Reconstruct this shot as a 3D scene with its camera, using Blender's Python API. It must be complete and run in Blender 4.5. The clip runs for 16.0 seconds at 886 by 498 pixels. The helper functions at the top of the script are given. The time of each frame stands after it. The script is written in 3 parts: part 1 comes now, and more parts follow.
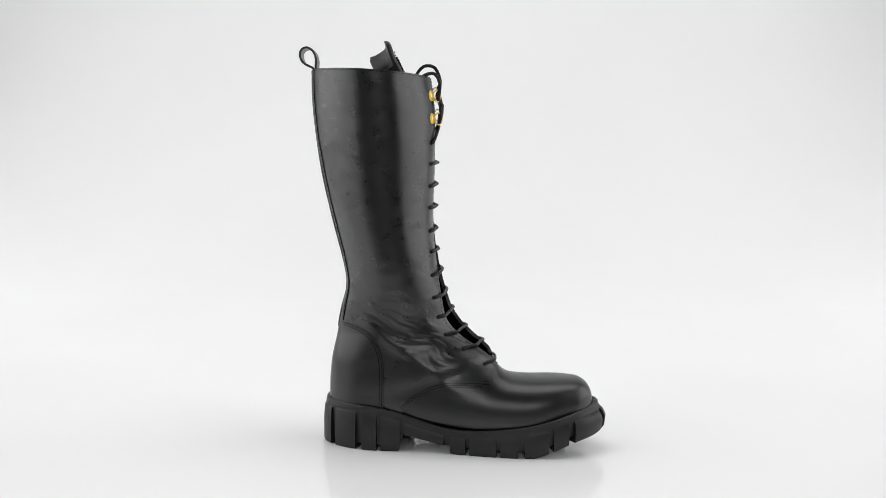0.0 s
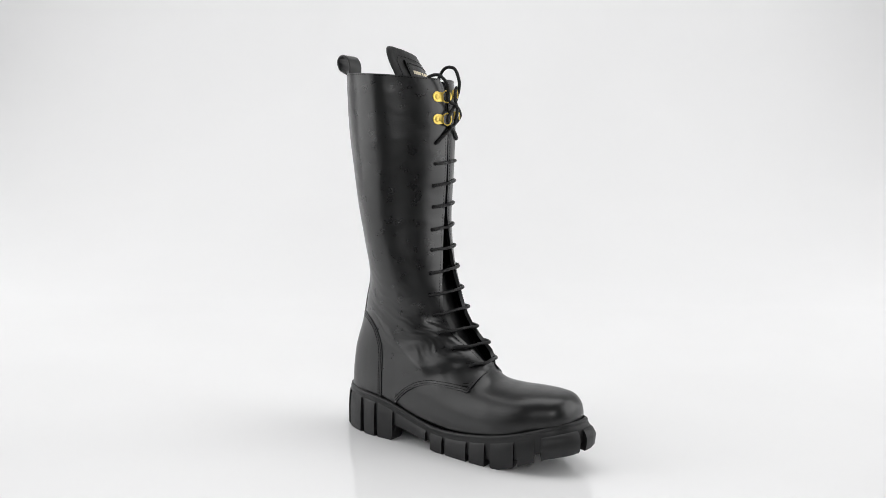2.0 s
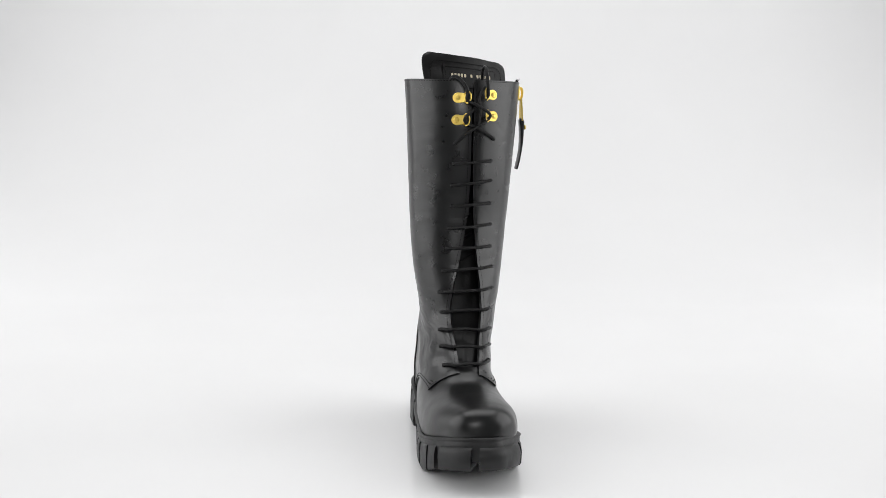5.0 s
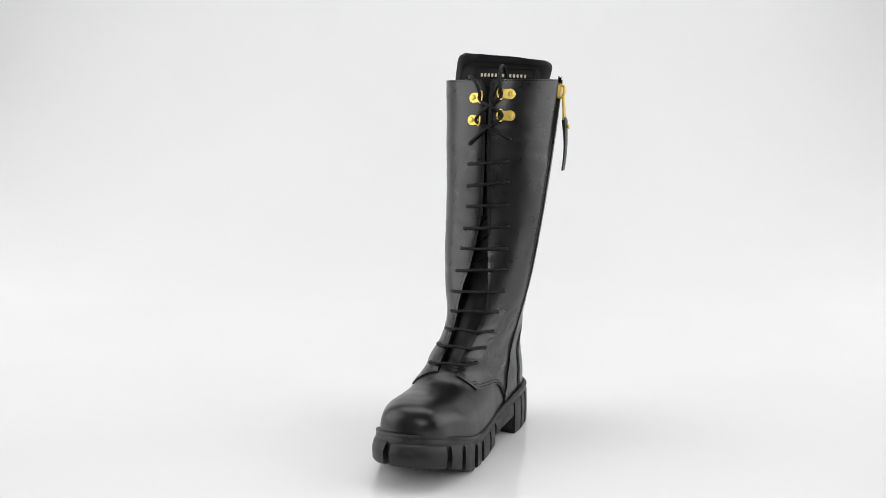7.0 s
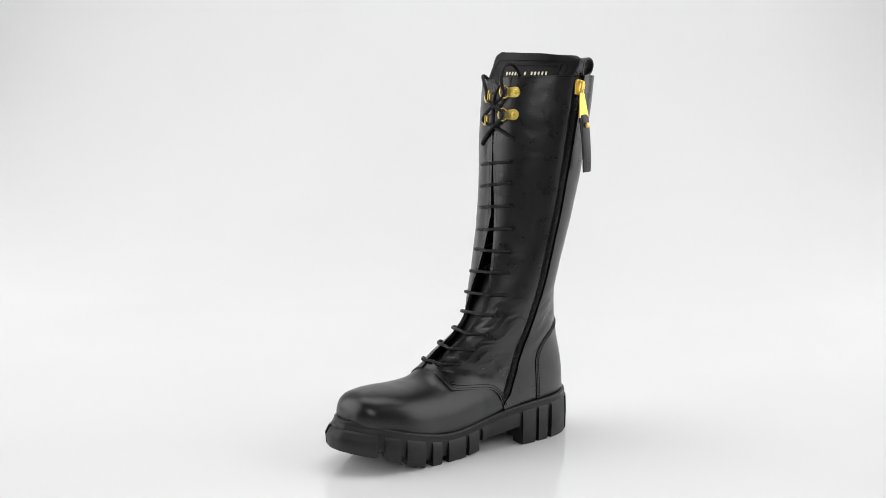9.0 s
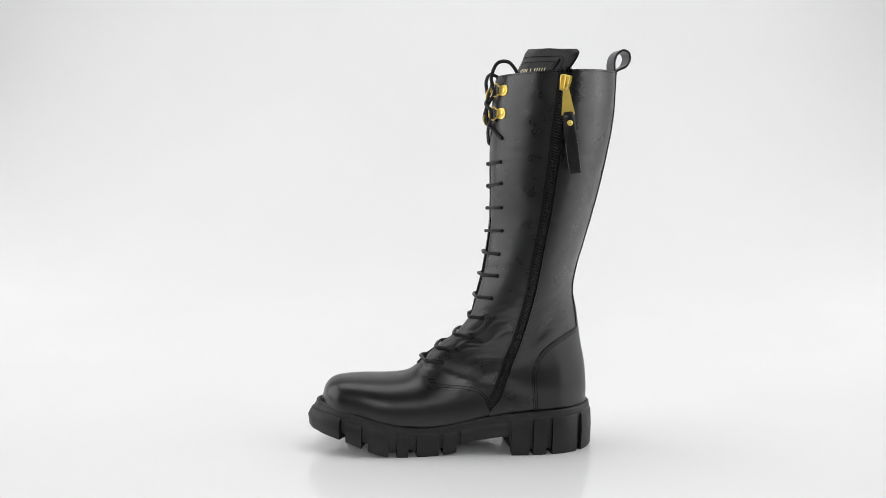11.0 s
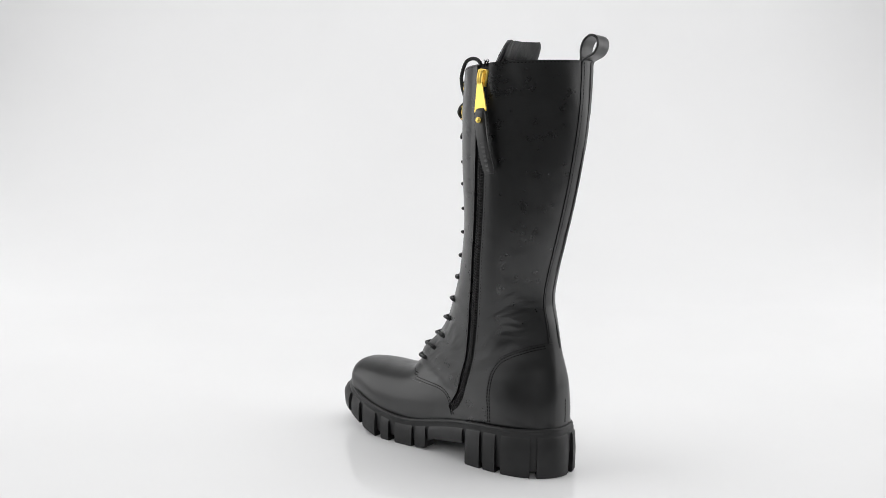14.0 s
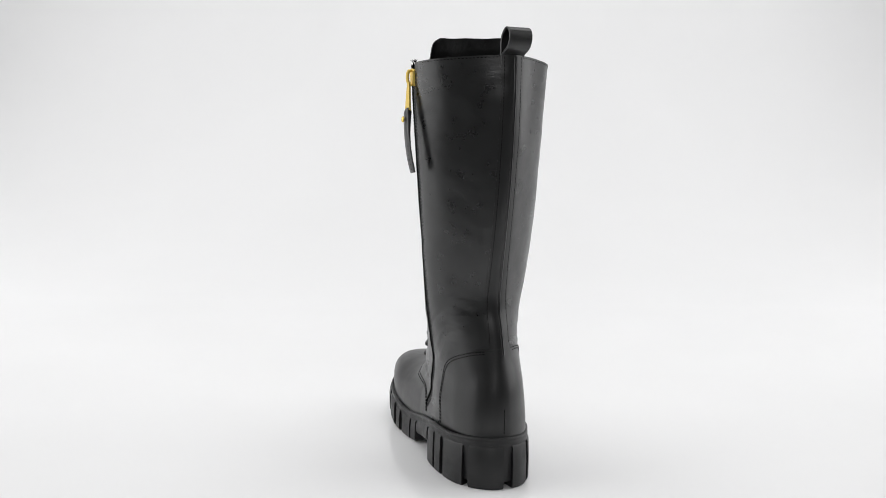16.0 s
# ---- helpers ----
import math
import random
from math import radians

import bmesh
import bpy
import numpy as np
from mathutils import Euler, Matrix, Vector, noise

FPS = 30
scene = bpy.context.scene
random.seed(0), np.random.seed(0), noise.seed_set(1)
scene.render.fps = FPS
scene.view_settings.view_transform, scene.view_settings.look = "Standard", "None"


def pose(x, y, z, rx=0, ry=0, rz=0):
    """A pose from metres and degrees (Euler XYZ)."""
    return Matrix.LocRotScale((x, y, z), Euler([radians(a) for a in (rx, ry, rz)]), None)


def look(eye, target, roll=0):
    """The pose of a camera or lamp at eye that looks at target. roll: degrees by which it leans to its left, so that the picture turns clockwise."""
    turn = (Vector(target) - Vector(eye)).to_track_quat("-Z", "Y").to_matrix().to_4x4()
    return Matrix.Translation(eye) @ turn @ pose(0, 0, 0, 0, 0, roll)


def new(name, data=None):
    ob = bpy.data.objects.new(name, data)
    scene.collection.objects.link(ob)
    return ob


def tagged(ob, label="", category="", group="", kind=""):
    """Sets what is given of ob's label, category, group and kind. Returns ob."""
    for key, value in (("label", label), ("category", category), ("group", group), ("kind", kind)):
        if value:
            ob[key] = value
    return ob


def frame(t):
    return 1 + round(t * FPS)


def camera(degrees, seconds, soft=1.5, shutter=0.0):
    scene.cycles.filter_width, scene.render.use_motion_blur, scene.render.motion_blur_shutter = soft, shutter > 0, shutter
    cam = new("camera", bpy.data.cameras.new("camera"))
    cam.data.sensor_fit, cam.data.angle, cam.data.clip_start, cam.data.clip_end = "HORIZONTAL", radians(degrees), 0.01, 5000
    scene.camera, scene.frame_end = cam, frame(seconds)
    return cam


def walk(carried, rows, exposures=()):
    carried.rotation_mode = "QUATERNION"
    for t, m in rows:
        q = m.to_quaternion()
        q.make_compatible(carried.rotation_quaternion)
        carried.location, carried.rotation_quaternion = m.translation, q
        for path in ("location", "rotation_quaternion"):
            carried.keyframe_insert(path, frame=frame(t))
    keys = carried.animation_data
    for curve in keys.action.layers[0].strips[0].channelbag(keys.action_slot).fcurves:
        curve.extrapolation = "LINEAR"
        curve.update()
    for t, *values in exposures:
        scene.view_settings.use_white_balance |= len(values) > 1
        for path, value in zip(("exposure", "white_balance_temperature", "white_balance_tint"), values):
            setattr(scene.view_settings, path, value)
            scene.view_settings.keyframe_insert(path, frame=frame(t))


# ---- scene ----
# ---------------------------------------------------------------- camera
cam = camera(52.486, 16.0, soft=0.6)
eye = Matrix.Translation((-0.01758, -0.945, 0.31507)) @ pose(0, 0, 0, 90 - 6.3415) @ pose(0, 0, 0, 0, 0, 0.7784)
walk(cam, [(0, eye), (16, eye)])

# ---------------------------------------------------------------- light
world = bpy.data.worlds.new("studio_world")
scene.world = world
world.use_nodes = True
world.node_tree.nodes["Background"].inputs[0].default_value = (0.9, 0.92, 0.95, 1)
world.node_tree.nodes["Background"].inputs[1].default_value = 0.35


def softbox(name, at, to, sx, sy, watts):
    lamp = bpy.data.lights.new(name, "AREA")
    lamp.shape, lamp.size, lamp.size_y, lamp.energy = "RECTANGLE", sx, sy, watts
    lamp.color = (1.0, 1.0, 1.0)
    ob = new(name, lamp)
    ob.matrix_world = look(at, to)
    return ob


softbox("softbox_left", (-1.60, -0.15, 1.00), (0, -0.30, 0.80), 2.0, 1.8, 21.5)
softbox("softbox_right", (1.60, -0.15, 1.00), (0, -0.30, 0.80), 2.0, 1.8, 21.5)
softbox("softbox_front", (-0.05, -1.80, 0.95), (0, 0.0, 0.2), 0.9, 0.5, 5.2)
# added fill with no known source: brightens the floor, weakens the boot's shadow
softbox("added_fill_overhead", (0.0, 0.30, 2.5), (0.0, 0.20, 0.0), 2.8, 1.4, 28.5)
scene.view_settings.exposure = 0.0


# ---------------------------------------------------------------- materials
def material(name, colour, rough, metal=0.0, spec=0.5, grain=(), tone=0.25, tone_scale=25.0, rough_var=0.08, coat=0.0):
    """Principled surface with two scales of tone and gloss variation and layers of relief (scale, height, kind)."""
    m = bpy.data.materials.new(name)
    m.use_nodes = True
    nt = m.node_tree
    b = nt.nodes["Principled BSDF"]
    co = nt.nodes.new("ShaderNodeTexCoord").outputs["Object"]

    def tex(kind, scale, detail=3.0):
        n = nt.nodes.new("ShaderNodeTexNoise" if kind in ("noise", "wrinkle") else "ShaderNodeTexVoronoi")
        n.inputs["Scale"].default_value = scale
        src = co
        if kind == "wrinkle":
            squeeze = nt.nodes.new("ShaderNodeMapping")
            squeeze.inputs["Scale"].default_value = (0.5, 0.5, 1.5)
            nt.links.new(co, squeeze.inputs["Vector"])
            src = squeeze.outputs["Vector"]
        if kind in ("noise", "wrinkle"):
            n.inputs["Detail"].default_value = detail
            n.inputs["Roughness"].default_value = 0.6
            nt.links.new(src, n.inputs["Vector"])
            return n.outputs["Fac"]
        if kind == "crackle":
            n.feature = "DISTANCE_TO_EDGE"
        nt.links.new(co, n.inputs["Vector"])
        return n.outputs["Distance"]

    def ramp(src, lo, hi, to_lo, to_hi):
        r = nt.nodes.new("ShaderNodeMapRange")
        for k, v in zip(("From Min", "From Max", "To Min", "To Max"), (lo, hi, to_lo, to_hi)):
            r.inputs[k].default_value = v
        nt.links.new(src, r.inputs["Value"])
        return r.outputs["Result"]

    mix = nt.nodes.new("ShaderNodeMix")
    mix.data_type = "RGBA"
    mix.inputs[6].default_value = (*[c * (1 - tone) for c in colour], 1)
    mix.inputs[7].default_value = (*[min(1, c * (1 + tone)) for c in colour], 1)
    nt.links.new(ramp(tex("noise", tone_scale, 5.0), 0.35, 0.65, 0, 1), mix.inputs[0])
    nt.links.new(mix.outputs[2], b.inputs["Base Color"])
    nt.links.new(ramp(tex("noise", tone_scale * 3.1, 4.0), 0.3, 0.7, max(0.02, rough - rough_var), rough + rough_var), b.inputs["Roughness"])
    b.inputs["Metallic"].default_value = metal
    b.inputs["Specular IOR Level"].default_value = spec
    b.inputs["Coat Weight"].default_value = coat
    b.inputs["Coat Roughness"].default_value = 0.25
    last = None
    for kind, scale, height in grain:
        bump = nt.nodes.new("ShaderNodeBump")
        bump.inputs["Distance"].default_value = height
        bump.inputs["Strength"].default_value = 1.0
        h = tex(kind, scale)
        if kind == "crackle":
            h = ramp(h, 0.0, 0.25, 0.0, 1.0)
        nt.links.new(h, bump.inputs["Height"])
        if last:
            nt.links.new(last, bump.inputs["Normal"])
        last = bump.outputs["Normal"]
    if last:
        nt.links.new(last, b.inputs["Normal"])
    return m


LEATHER = material("tumbled_black_leather", (0.0042, 0.0044, 0.0047), 0.31, spec=0.72,
                   grain=(("crackle", 420, 0.00002), ("wrinkle", 240, 0.00010), ("noise", 60, 0.00014)), tone=0.12, rough_var=0.06)
SMOOTH = material("smooth_black_leather", (0.0036, 0.0037, 0.0040), 0.33, spec=0.64,
                  grain=(("noise", 45, 0.0002),), tone=0.12, rough_var=0.04)
SOFT = material("soft_matt_black_leather", (0.0034, 0.0034, 0.0036), 0.42, spec=0.28, grain=(("noise", 300, 0.0002), ("noise", 60, 0.0006)), tone=0.15)
LINING = material("black_lining", (0.0012, 0.0012, 0.0013), 0.85, spec=0.05, grain=(("noise", 700, 0.0001),))
RUBBER = material("black_rubber", (0.0085, 0.0085, 0.009), 0.46, spec=0.45, grain=(("noise", 1200, 0.00005), ("noise", 90, 0.0002)), tone=0.2)
CORD = material("waxed_black_cord", (0.003, 0.003, 0.0033), 0.42, spec=0.35, grain=(("crackle", 1500, 0.0002),), tone=0.2)
THREAD = material("black_thread", (0.0010, 0.0010, 0.0010), 0.6, spec=0.12, tone=0.1)
GOLD = material("polished_gold_metal", (0.93, 0.69, 0.17), 0.40, metal=1.0, grain=(("noise", 400, 0.00002),), tone=0.08, rough_var=0.05)
ZIPTAPE = material("black_woven_tape", (0.006, 0.006, 0.0062), 0.6, spec=0.35, grain=(("noise", 900, 0.0001),))
ZIPCOIL = material("black_zip_coil", (0.012, 0.012, 0.012), 0.33, spec=0.5, tone=0.1)
FOIL = material("pale_gold_foil", (0.82, 0.74, 0.56), 0.4, metal=0.2, tone=0.08)
ACRYLIC = material("white_sweep", (0.90, 0.90, 0.904), 0.13, spec=0.5, tone=0.01, tone_scale=2.0, rough_var=0.02)


def gloss_by_distance(m, near, far, lo, hi):
    """The sheet is polished where it lies flat and duller where it rises."""
    nt = m.node_tree
    b = nt.nodes["Principled BSDF"]
    xyz = nt.nodes.new("ShaderNodeSeparateXYZ")
    nt.links.new(nt.nodes.new("ShaderNodeTexCoord").outputs["Object"], xyz.inputs[0])
    for key, v0, v1 in (("Roughness", lo, hi), ("Specular IOR Level", 0.45, 0.0)):
        r = nt.nodes.new("ShaderNodeMapRange")
        r.interpolation_type = "SMOOTHSTEP"
        for k, v in zip(("From Min", "From Max", "To Min", "To Max"), (near, far, v0, v1)):
            r.inputs[k].default_value = v
        nt.links.new(xyz.outputs["Y"], r.inputs["Value"])
        nt.links.new(r.outputs["Result"], b.inputs[key])


gloss_by_distance(ACRYLIC, 0.05, 0.75, 0.10, 0.25)
PAINT = material("grey_studio_paint", (0.35, 0.35, 0.36), 0.8, tone=0.06, tone_scale=3.0, grain=(("noise", 120, 0.0004),))
DARK = material("dark_studio_paint", (0.17, 0.17, 0.173), 0.85, tone=0.1, tone_scale=3.0, grain=(("noise", 120, 0.0004),))


# ---------------------------------------------------------------- mesh tools
def mesh_object(name, verts, faces, mat, parent=None, smooth=True, label=""):
    me = bpy.data.meshes.new(name)
    me.from_pydata([tuple(v) for v in verts], [], [tuple(int(i) for i in f) for f in faces])
    me.materials.append(mat)
    bm = bmesh.new()
    bm.from_mesh(me)
    bmesh.ops.remove_doubles(bm, verts=bm.verts, dist=1e-6)
    bmesh.ops.recalc_face_normals(bm, faces=bm.faces)
    bm.to_mesh(me)
    bm.free()
    me.shade_smooth() if smooth else me.shade_flat()
    if smooth:
        me.set_sharp_from_angle(angle=radians(42))
    ob = new(name, me)
    if parent:
        ob.parent = parent
    if label:
        tagged(ob, label)
    return ob


def catmull(table, s):
    """Smooth interpolation of the rows of a table at the fractional row numbers s."""
    T = np.asarray(table, float)
    s = np.clip(np.asarray(s, float), 0, len(T) - 1)
    i = np.clip(np.floor(s).astype(int), 0, len(T) - 2)
    f = (s - i)[..., None]
    a, b, c, d = (T[np.clip(i + k, 0, len(T) - 1)] for k in (-1, 0, 1, 2))
    m0, m1 = (c - a) / 2, (d - b) / 2
    return (2 * f**3 - 3 * f**2 + 1) * b + (f**3 - 2 * f**2 + f) * m0 + (3 * f**2 - 2 * f**3) * c + (f**3 - f**2) * m1


def smooth_path(points, step):
    """Points along a smooth curve through the given points, about step apart."""
    p = np.asarray(points, float)
    fine = catmull(p, np.linspace(0, len(p) - 1, 24 * (len(p) - 1) + 1))
    l = np.r_[0, np.cumsum(np.linalg.norm(np.diff(fine, axis=0), axis=1))]
    at = np.linspace(0, l[-1], max(3, int(l[-1] / step) + 1))
    return np.c_[tuple(np.interp(at, l, fine[:, k]) for k in range(fine.shape[1]))]


def tube_data(path, r, sides=8, base=0, round_ends=True, flat=None):
    """Vertices and faces of a round cord along a path. flat: (across, factor) squashes it."""
    p = np.asarray(path, float)
    t = np.gradient(p, axis=0)
    t /= np.linalg.norm(t, axis=1)[:, None] + 1e-12
    n = np.cross(t[0], (0.3, 0.2, 0.93))
    V, Fc = [], []
    rr = np.full(len(p), r)
    if round_ends:
        rr[0] *= 0.55
        rr[-1] *= 0.55
    for k in range(len(p)):
        n = n - t[k] * n.dot(t[k])
        n /= np.linalg.norm(n)
        b = np.cross(t[k], n)
        for j in range(sides):
            a = 2 * math.pi * j / sides
            V.append(p[k] + rr[k] * (math.cos(a) * n + math.sin(a) * b))
    for k in range(len(p) - 1):
        for j in range(sides):
            q = (j + 1) % sides
            Fc.append((base + k * sides + j, base + k * sides + q, base + (k + 1) * sides + q, base + (k + 1) * sides + j))
    Fc.append([base + j for j in range(sides)][::-1])
    Fc.append([base + (len(p) - 1) * sides + j for j in range(sides)])
    return V, Fc


def tube(name, path, r, mat, parent, sides=8, label="", round_ends=True):
    V, Fc = tube_data(path, r, sides, 0, round_ends)
    return mesh_object(name, V, Fc, mat, parent, label=label)


def bm_object(name, bm, mat, parent, label="", smooth=True):
    me = bpy.data.meshes.new(name)
    bmesh.ops.recalc_face_normals(bm, faces=bm.faces)
    bm.to_mesh(me)
    bm.free()
    me.materials.append(mat)
    me.shade_smooth() if smooth else me.shade_flat()
    if smooth:
        me.set_sharp_from_angle(angle=radians(38))
    ob = new(name, me)
    ob.parent = parent
    if label:
        tagged(ob, label)
    return ob


def frame_at(p, normal, up):
    """A pose at p whose z is the normal and whose y runs along up."""
    z = Vector(normal).normalized()
    x = Vector(up).cross(z).normalized()
    y = z.cross(x)
    m = Matrix((x, y, z)).transposed().to_4x4()
    m.translation = Vector(p)
    return m


def plate(bm, outline, z0, z1, m, bevel=0.0):
    """A flat plate with the outline given, from z0 to z1, in the pose m."""
    lo = [bm.verts.new(m @ Vector((x, y, z0))) for x, y in outline]
    c = np.mean(np.asarray(outline), axis=0)
    if bevel:
        mid = [bm.verts.new(m @ Vector((x, y, z1 - bevel))) for x, y in outline]
        hi = [bm.verts.new(m @ Vector((*(np.array((x, y)) + (c - (x, y)) / (np.linalg.norm(c - (x, y)) + 1e-9) * bevel), z1))) for x, y in outline]
        rings = [lo, mid, hi]
    else:
        rings = [lo, [bm.verts.new(m @ Vector((x, y, z1))) for x, y in outline]]
    n = len(lo)
    for a, b in zip(rings, rings[1:]):
        for j in range(n):
            bm.faces.new((a[j], a[(j + 1) % n], b[(j + 1) % n], b[j]))
    bm.faces.new(lo[::-1])
    bm.faces.new(rings[-1])


def rounded_rect(w, h, r, n=5):
    out = []
    for cx, cy, a0 in ((w / 2 - r, h / 2 - r, 0), (-w / 2 + r, h / 2 - r, 90), (-w / 2 + r, -h / 2 + r, 180), (w / 2 - r, -h / 2 + r, 270)):
        for k in range(n):
            a = radians(a0 + 90 * k / (n - 1))
            out.append((cx + r * math.cos(a), cy + r * math.sin(a)))
    return out


# ---------------------------------------------------------------- studio
FLOOR = 0.0005


def build_studio():
    prof = [(-0.48 + 0.02 * k, FLOOR) for k in range(40)]
    y, z, n = 0.32, FLOOR, 110
    for k in range(n + 1):
        prof.append((y, z))
        u = k / n
        a = radians(90) * u * u * (3 - 2 * u)
        y, z = y + 2.08 / n * math.cos(a), z + 2.08 / n * math.sin(a)
    prof.append((y, 2.6))
    V, Fc = [], []
    for y, z in prof:
        V += [(-2.2, y, z), (2.2, y, z)]
    for k in range(len(prof) - 1):
        Fc.append((2 * k, 2 * k + 1, 2 * k + 3, 2 * k + 2))
    sweep = mesh_object("backdrop", V, Fc, ACRYLIC)
    tagged(sweep, "glossy white seamless sweep under and behind the boot", "backdrop", kind="structure")
    for name, at, size, mat, label in (
            ("wall_west", (-2.25, -0.2, 1.3), (0.1, 4.0, 2.7), DARK, "plain dark studio wall"),
            ("wall_east", (2.25, -0.2, 1.3), (0.1, 4.0, 2.7), DARK, "plain dark studio wall"),
            ("wall_south", (0, -2.25, 1.3), (4.6, 0.1, 2.7), DARK, "dark studio wall behind the camera"),
            ("wall_north", (0, 1.78, 1.3), (4.6, 0.1, 2.7), PAINT, "plain grey wall behind the backdrop"),
            ("floor", (0, -0.2, FLOOR - 0.054), (4.6, 4.1, 0.1), DARK, "dark studio floor under the white sweep"),
            ("ceiling", (0, -0.2, 2.7), (4.6, 4.1, 0.1), DARK, "dark studio ceiling")):
        bm = bmesh.new()
        bmesh.ops.create_cube(bm, size=1, matrix=Matrix.Translation(at) @ Matrix.Diagonal((*size, 1)))
        ob = bm_object(name, bm, mat, None, smooth=False)
        tagged(ob, label, name.split("_")[0], kind="structure")


# ---------------------------------------------------------------- boot: the last
# Each row is one section of the upper, from the shaft's top to the toe: the front point, the back or bottom point (x, z),
# the half width, where along the section it is widest, and its squareness, and how much it narrows to the back.
SECTIONS = [
    (-0.0340, 0.3895, -0.1555, 0.3970, 0.0638, 0.45, 2.15, 0.50),
    (-0.0300, 0.3520, -0.1540, 0.3550, 0.0613, 0.45, 2.15, 0.50),
    (-0.0293, 0.2950, -0.1455, 0.2940, 0.0572, 0.45, 2.15, 0.50),
    (-0.0300, 0.2400, -0.1330, 0.2400, 0.0534, 0.45, 2.15, 0.50),
    (-0.0250, 0.1950, -0.1202, 0.1920, 0.0493, 0.46, 2.20, 0.45),
    (-0.0170, 0.1600, -0.1175, 0.1680, 0.0450, 0.47, 2.20, 0.42),
    (-0.0080, 0.1370, -0.1233, 0.1430, 0.0408, 0.48, 2.20, 0.44),
    (0.0040, 0.1210, -0.1282, 0.1150, 0.0382, 0.50, 2.30, 0.38),
    (0.0170, 0.1095, -0.1337, 0.0860, 0.0371, 0.50, 2.40, 0.14),
    (0.0280, 0.1010, -0.1352, 0.0550, 0.0392, 0.52, 2.50, 0.08),
    (0.0360, 0.0940, -0.1322, 0.0360, 0.0392, 0.54, 2.50, 0.10),
    (0.0430, 0.0860, -0.0900, 0.0340, 0.0408, 0.60, 2.50, 0.00),
    (0.0550, 0.0785, -0.0200, 0.0250, 0.0440, 0.66, 2.40, 0.00),
    (0.0750, 0.0765, 0.0450, 0.0200, 0.0460, 0.70, 2.40, 0.00),
    (0.0980, 0.0768, 0.0850, 0.0230, 0.0442, 0.72, 2.50, 0.00),
    (0.1170, 0.0765, 0.1140, 0.0320, 0.0366, 0.70, 2.50, 0.00),
    (0.1308, 0.0742, 0.1300, 0.0380, 0.0298, 0.66, 2.40, 0.00),
    (0.1400, 0.0660, 0.1402, 0.0420, 0.0180, 0.60, 2.30, 0.00),
    (0.1446, 0.0500, 0.1448, 0.0455, 0.0030, 0.50, 2.00, 0.00),
]
LEAN = np.array([[0, .004], [.05, .004], [.09, .0085], [.12, .0124], [.16, .0134], [.2, .0143], [.25, .0168], [.3, .0191], [.35, .0208], [.45, .0225]])
GAP_Z = [0.085, 0.0905, 0.097, 0.111, 0.126, 0.146, 0.170, 0.190, 0.215, 0.245, 0.294, 0.354, 0.374, 0.384, 0.3895, 0.42]
GAP_OUT = [-0.0085, -0.0080, -0.0072, -0.0060, -0.0054, -0.0046, -0.0005, 0.0053, 0.0106, 0.0160, 0.0178, 0.0184, 0.0180, 0.0140, 0.0085, 0.0085]
GAP_IN = [0.0115, 0.0125, 0.0132, 0.0166, 0.0220, 0.0268, 0.0268, 0.0252, 0.0237, 0.0216, 0.0202, 0.0202, 0.0204, 0.0214, 0.0235, 0.0240]
THROAT = 10.3


FOOT_X = [-.14, -.10, -.06, -.03, 0, .06, .10, .15]
FOOT_Y = [.0112, .0105, .0080, .0032, -.0006, -.0042, -.0052, -.0058]
PROUD_S = [2.5, 4, 5, 6, 7, 8, 9, 9.8, 10.6]
PROUD = [0, 0.003, 0.006, 0.008, 0.009, 0.0085, 0.007, 0.004, 0]


def lean(z):
    return np.interp(z, LEAN[:, 0], LEAN[:, 1])


def centre(x, z):
    """The middle of the boot across: along the foot low down, along the leaning shaft higher up."""
    w = np.clip((z - 0.07) / 0.07, 0, 1)
    w = w * w * (3 - 2 * w)
    return w * lean(z) + (1 - w) * np.interp(x, FOOT_X, FOOT_Y)


def upper(s, phi):
    """The upper's surface: s runs along the sections, phi around them from the front; phi > 0 is the inner side."""
    r = catmull(SECTIONS, s)
    c, sn = np.cos(phi), np.sin(np.abs(phi))
    um = r[..., 5]
    low = np.clip((s - 9.5) / 2.0, 0, 1) * np.clip((15.0 - s) / 2.5, 0, 1)
    e = 2 / (r[..., 6] + np.where(c < 0, 1.2 * low * np.clip(-c * 2.5, 0, 1), 0))
    cc = np.abs(c) ** e
    u = np.where(c >= 0, um * (1 - cc), um + (1 - um) * cc)
    x = r[..., 0] + (r[..., 2] - r[..., 0]) * u
    z = r[..., 1] + (r[..., 3] - r[..., 1]) * u
    y = centre(x, z) + np.sign(phi) * r[..., 4] * np.abs(sn) ** e * (1 - r[..., 7] * np.where(c < 0, 1.0, 0.5) * c**2)
    # the inner facing stands proud of the outer one over the instep
    lift = np.interp(s, PROUD_S, PROUD) * np.clip(c, 0, 1) ** 2 * np.clip((y - centre(x, z)) / 0.010, 0, 1)
    dx, dz = r[..., 0] - r[..., 2], r[..., 1] - r[..., 3]
    k = lift / np.hypot(dx, dz)
    return np.stack((x + dx * k, y, z + dz * k), -1)


def polyline_distance(x, z, pts):
    """Signed distance to an open line in the side view, positive on its left."""
    best = np.full(np.shape(x), 1e9)
    sign = np.ones(np.shape(x))
    for (ax, az), (bx, bz) in zip(pts, pts[1:]):
        dx, dz = bx - ax, bz - az
        t = np.clip(((x - ax) * dx + (z - az) * dz) / (dx * dx + dz * dz), 0, 1)
        d = np.hypot(x - ax - t * dx, z - az - t * dz)
        cr = dx * (z - az) - dz * (x - ax)
        near = d < best - 1e-9
        best = np.where(near, d, best)
        sign = np.where(near, np.where(cr >= 0, 1.0, -1.0), sign)
    return best * sign


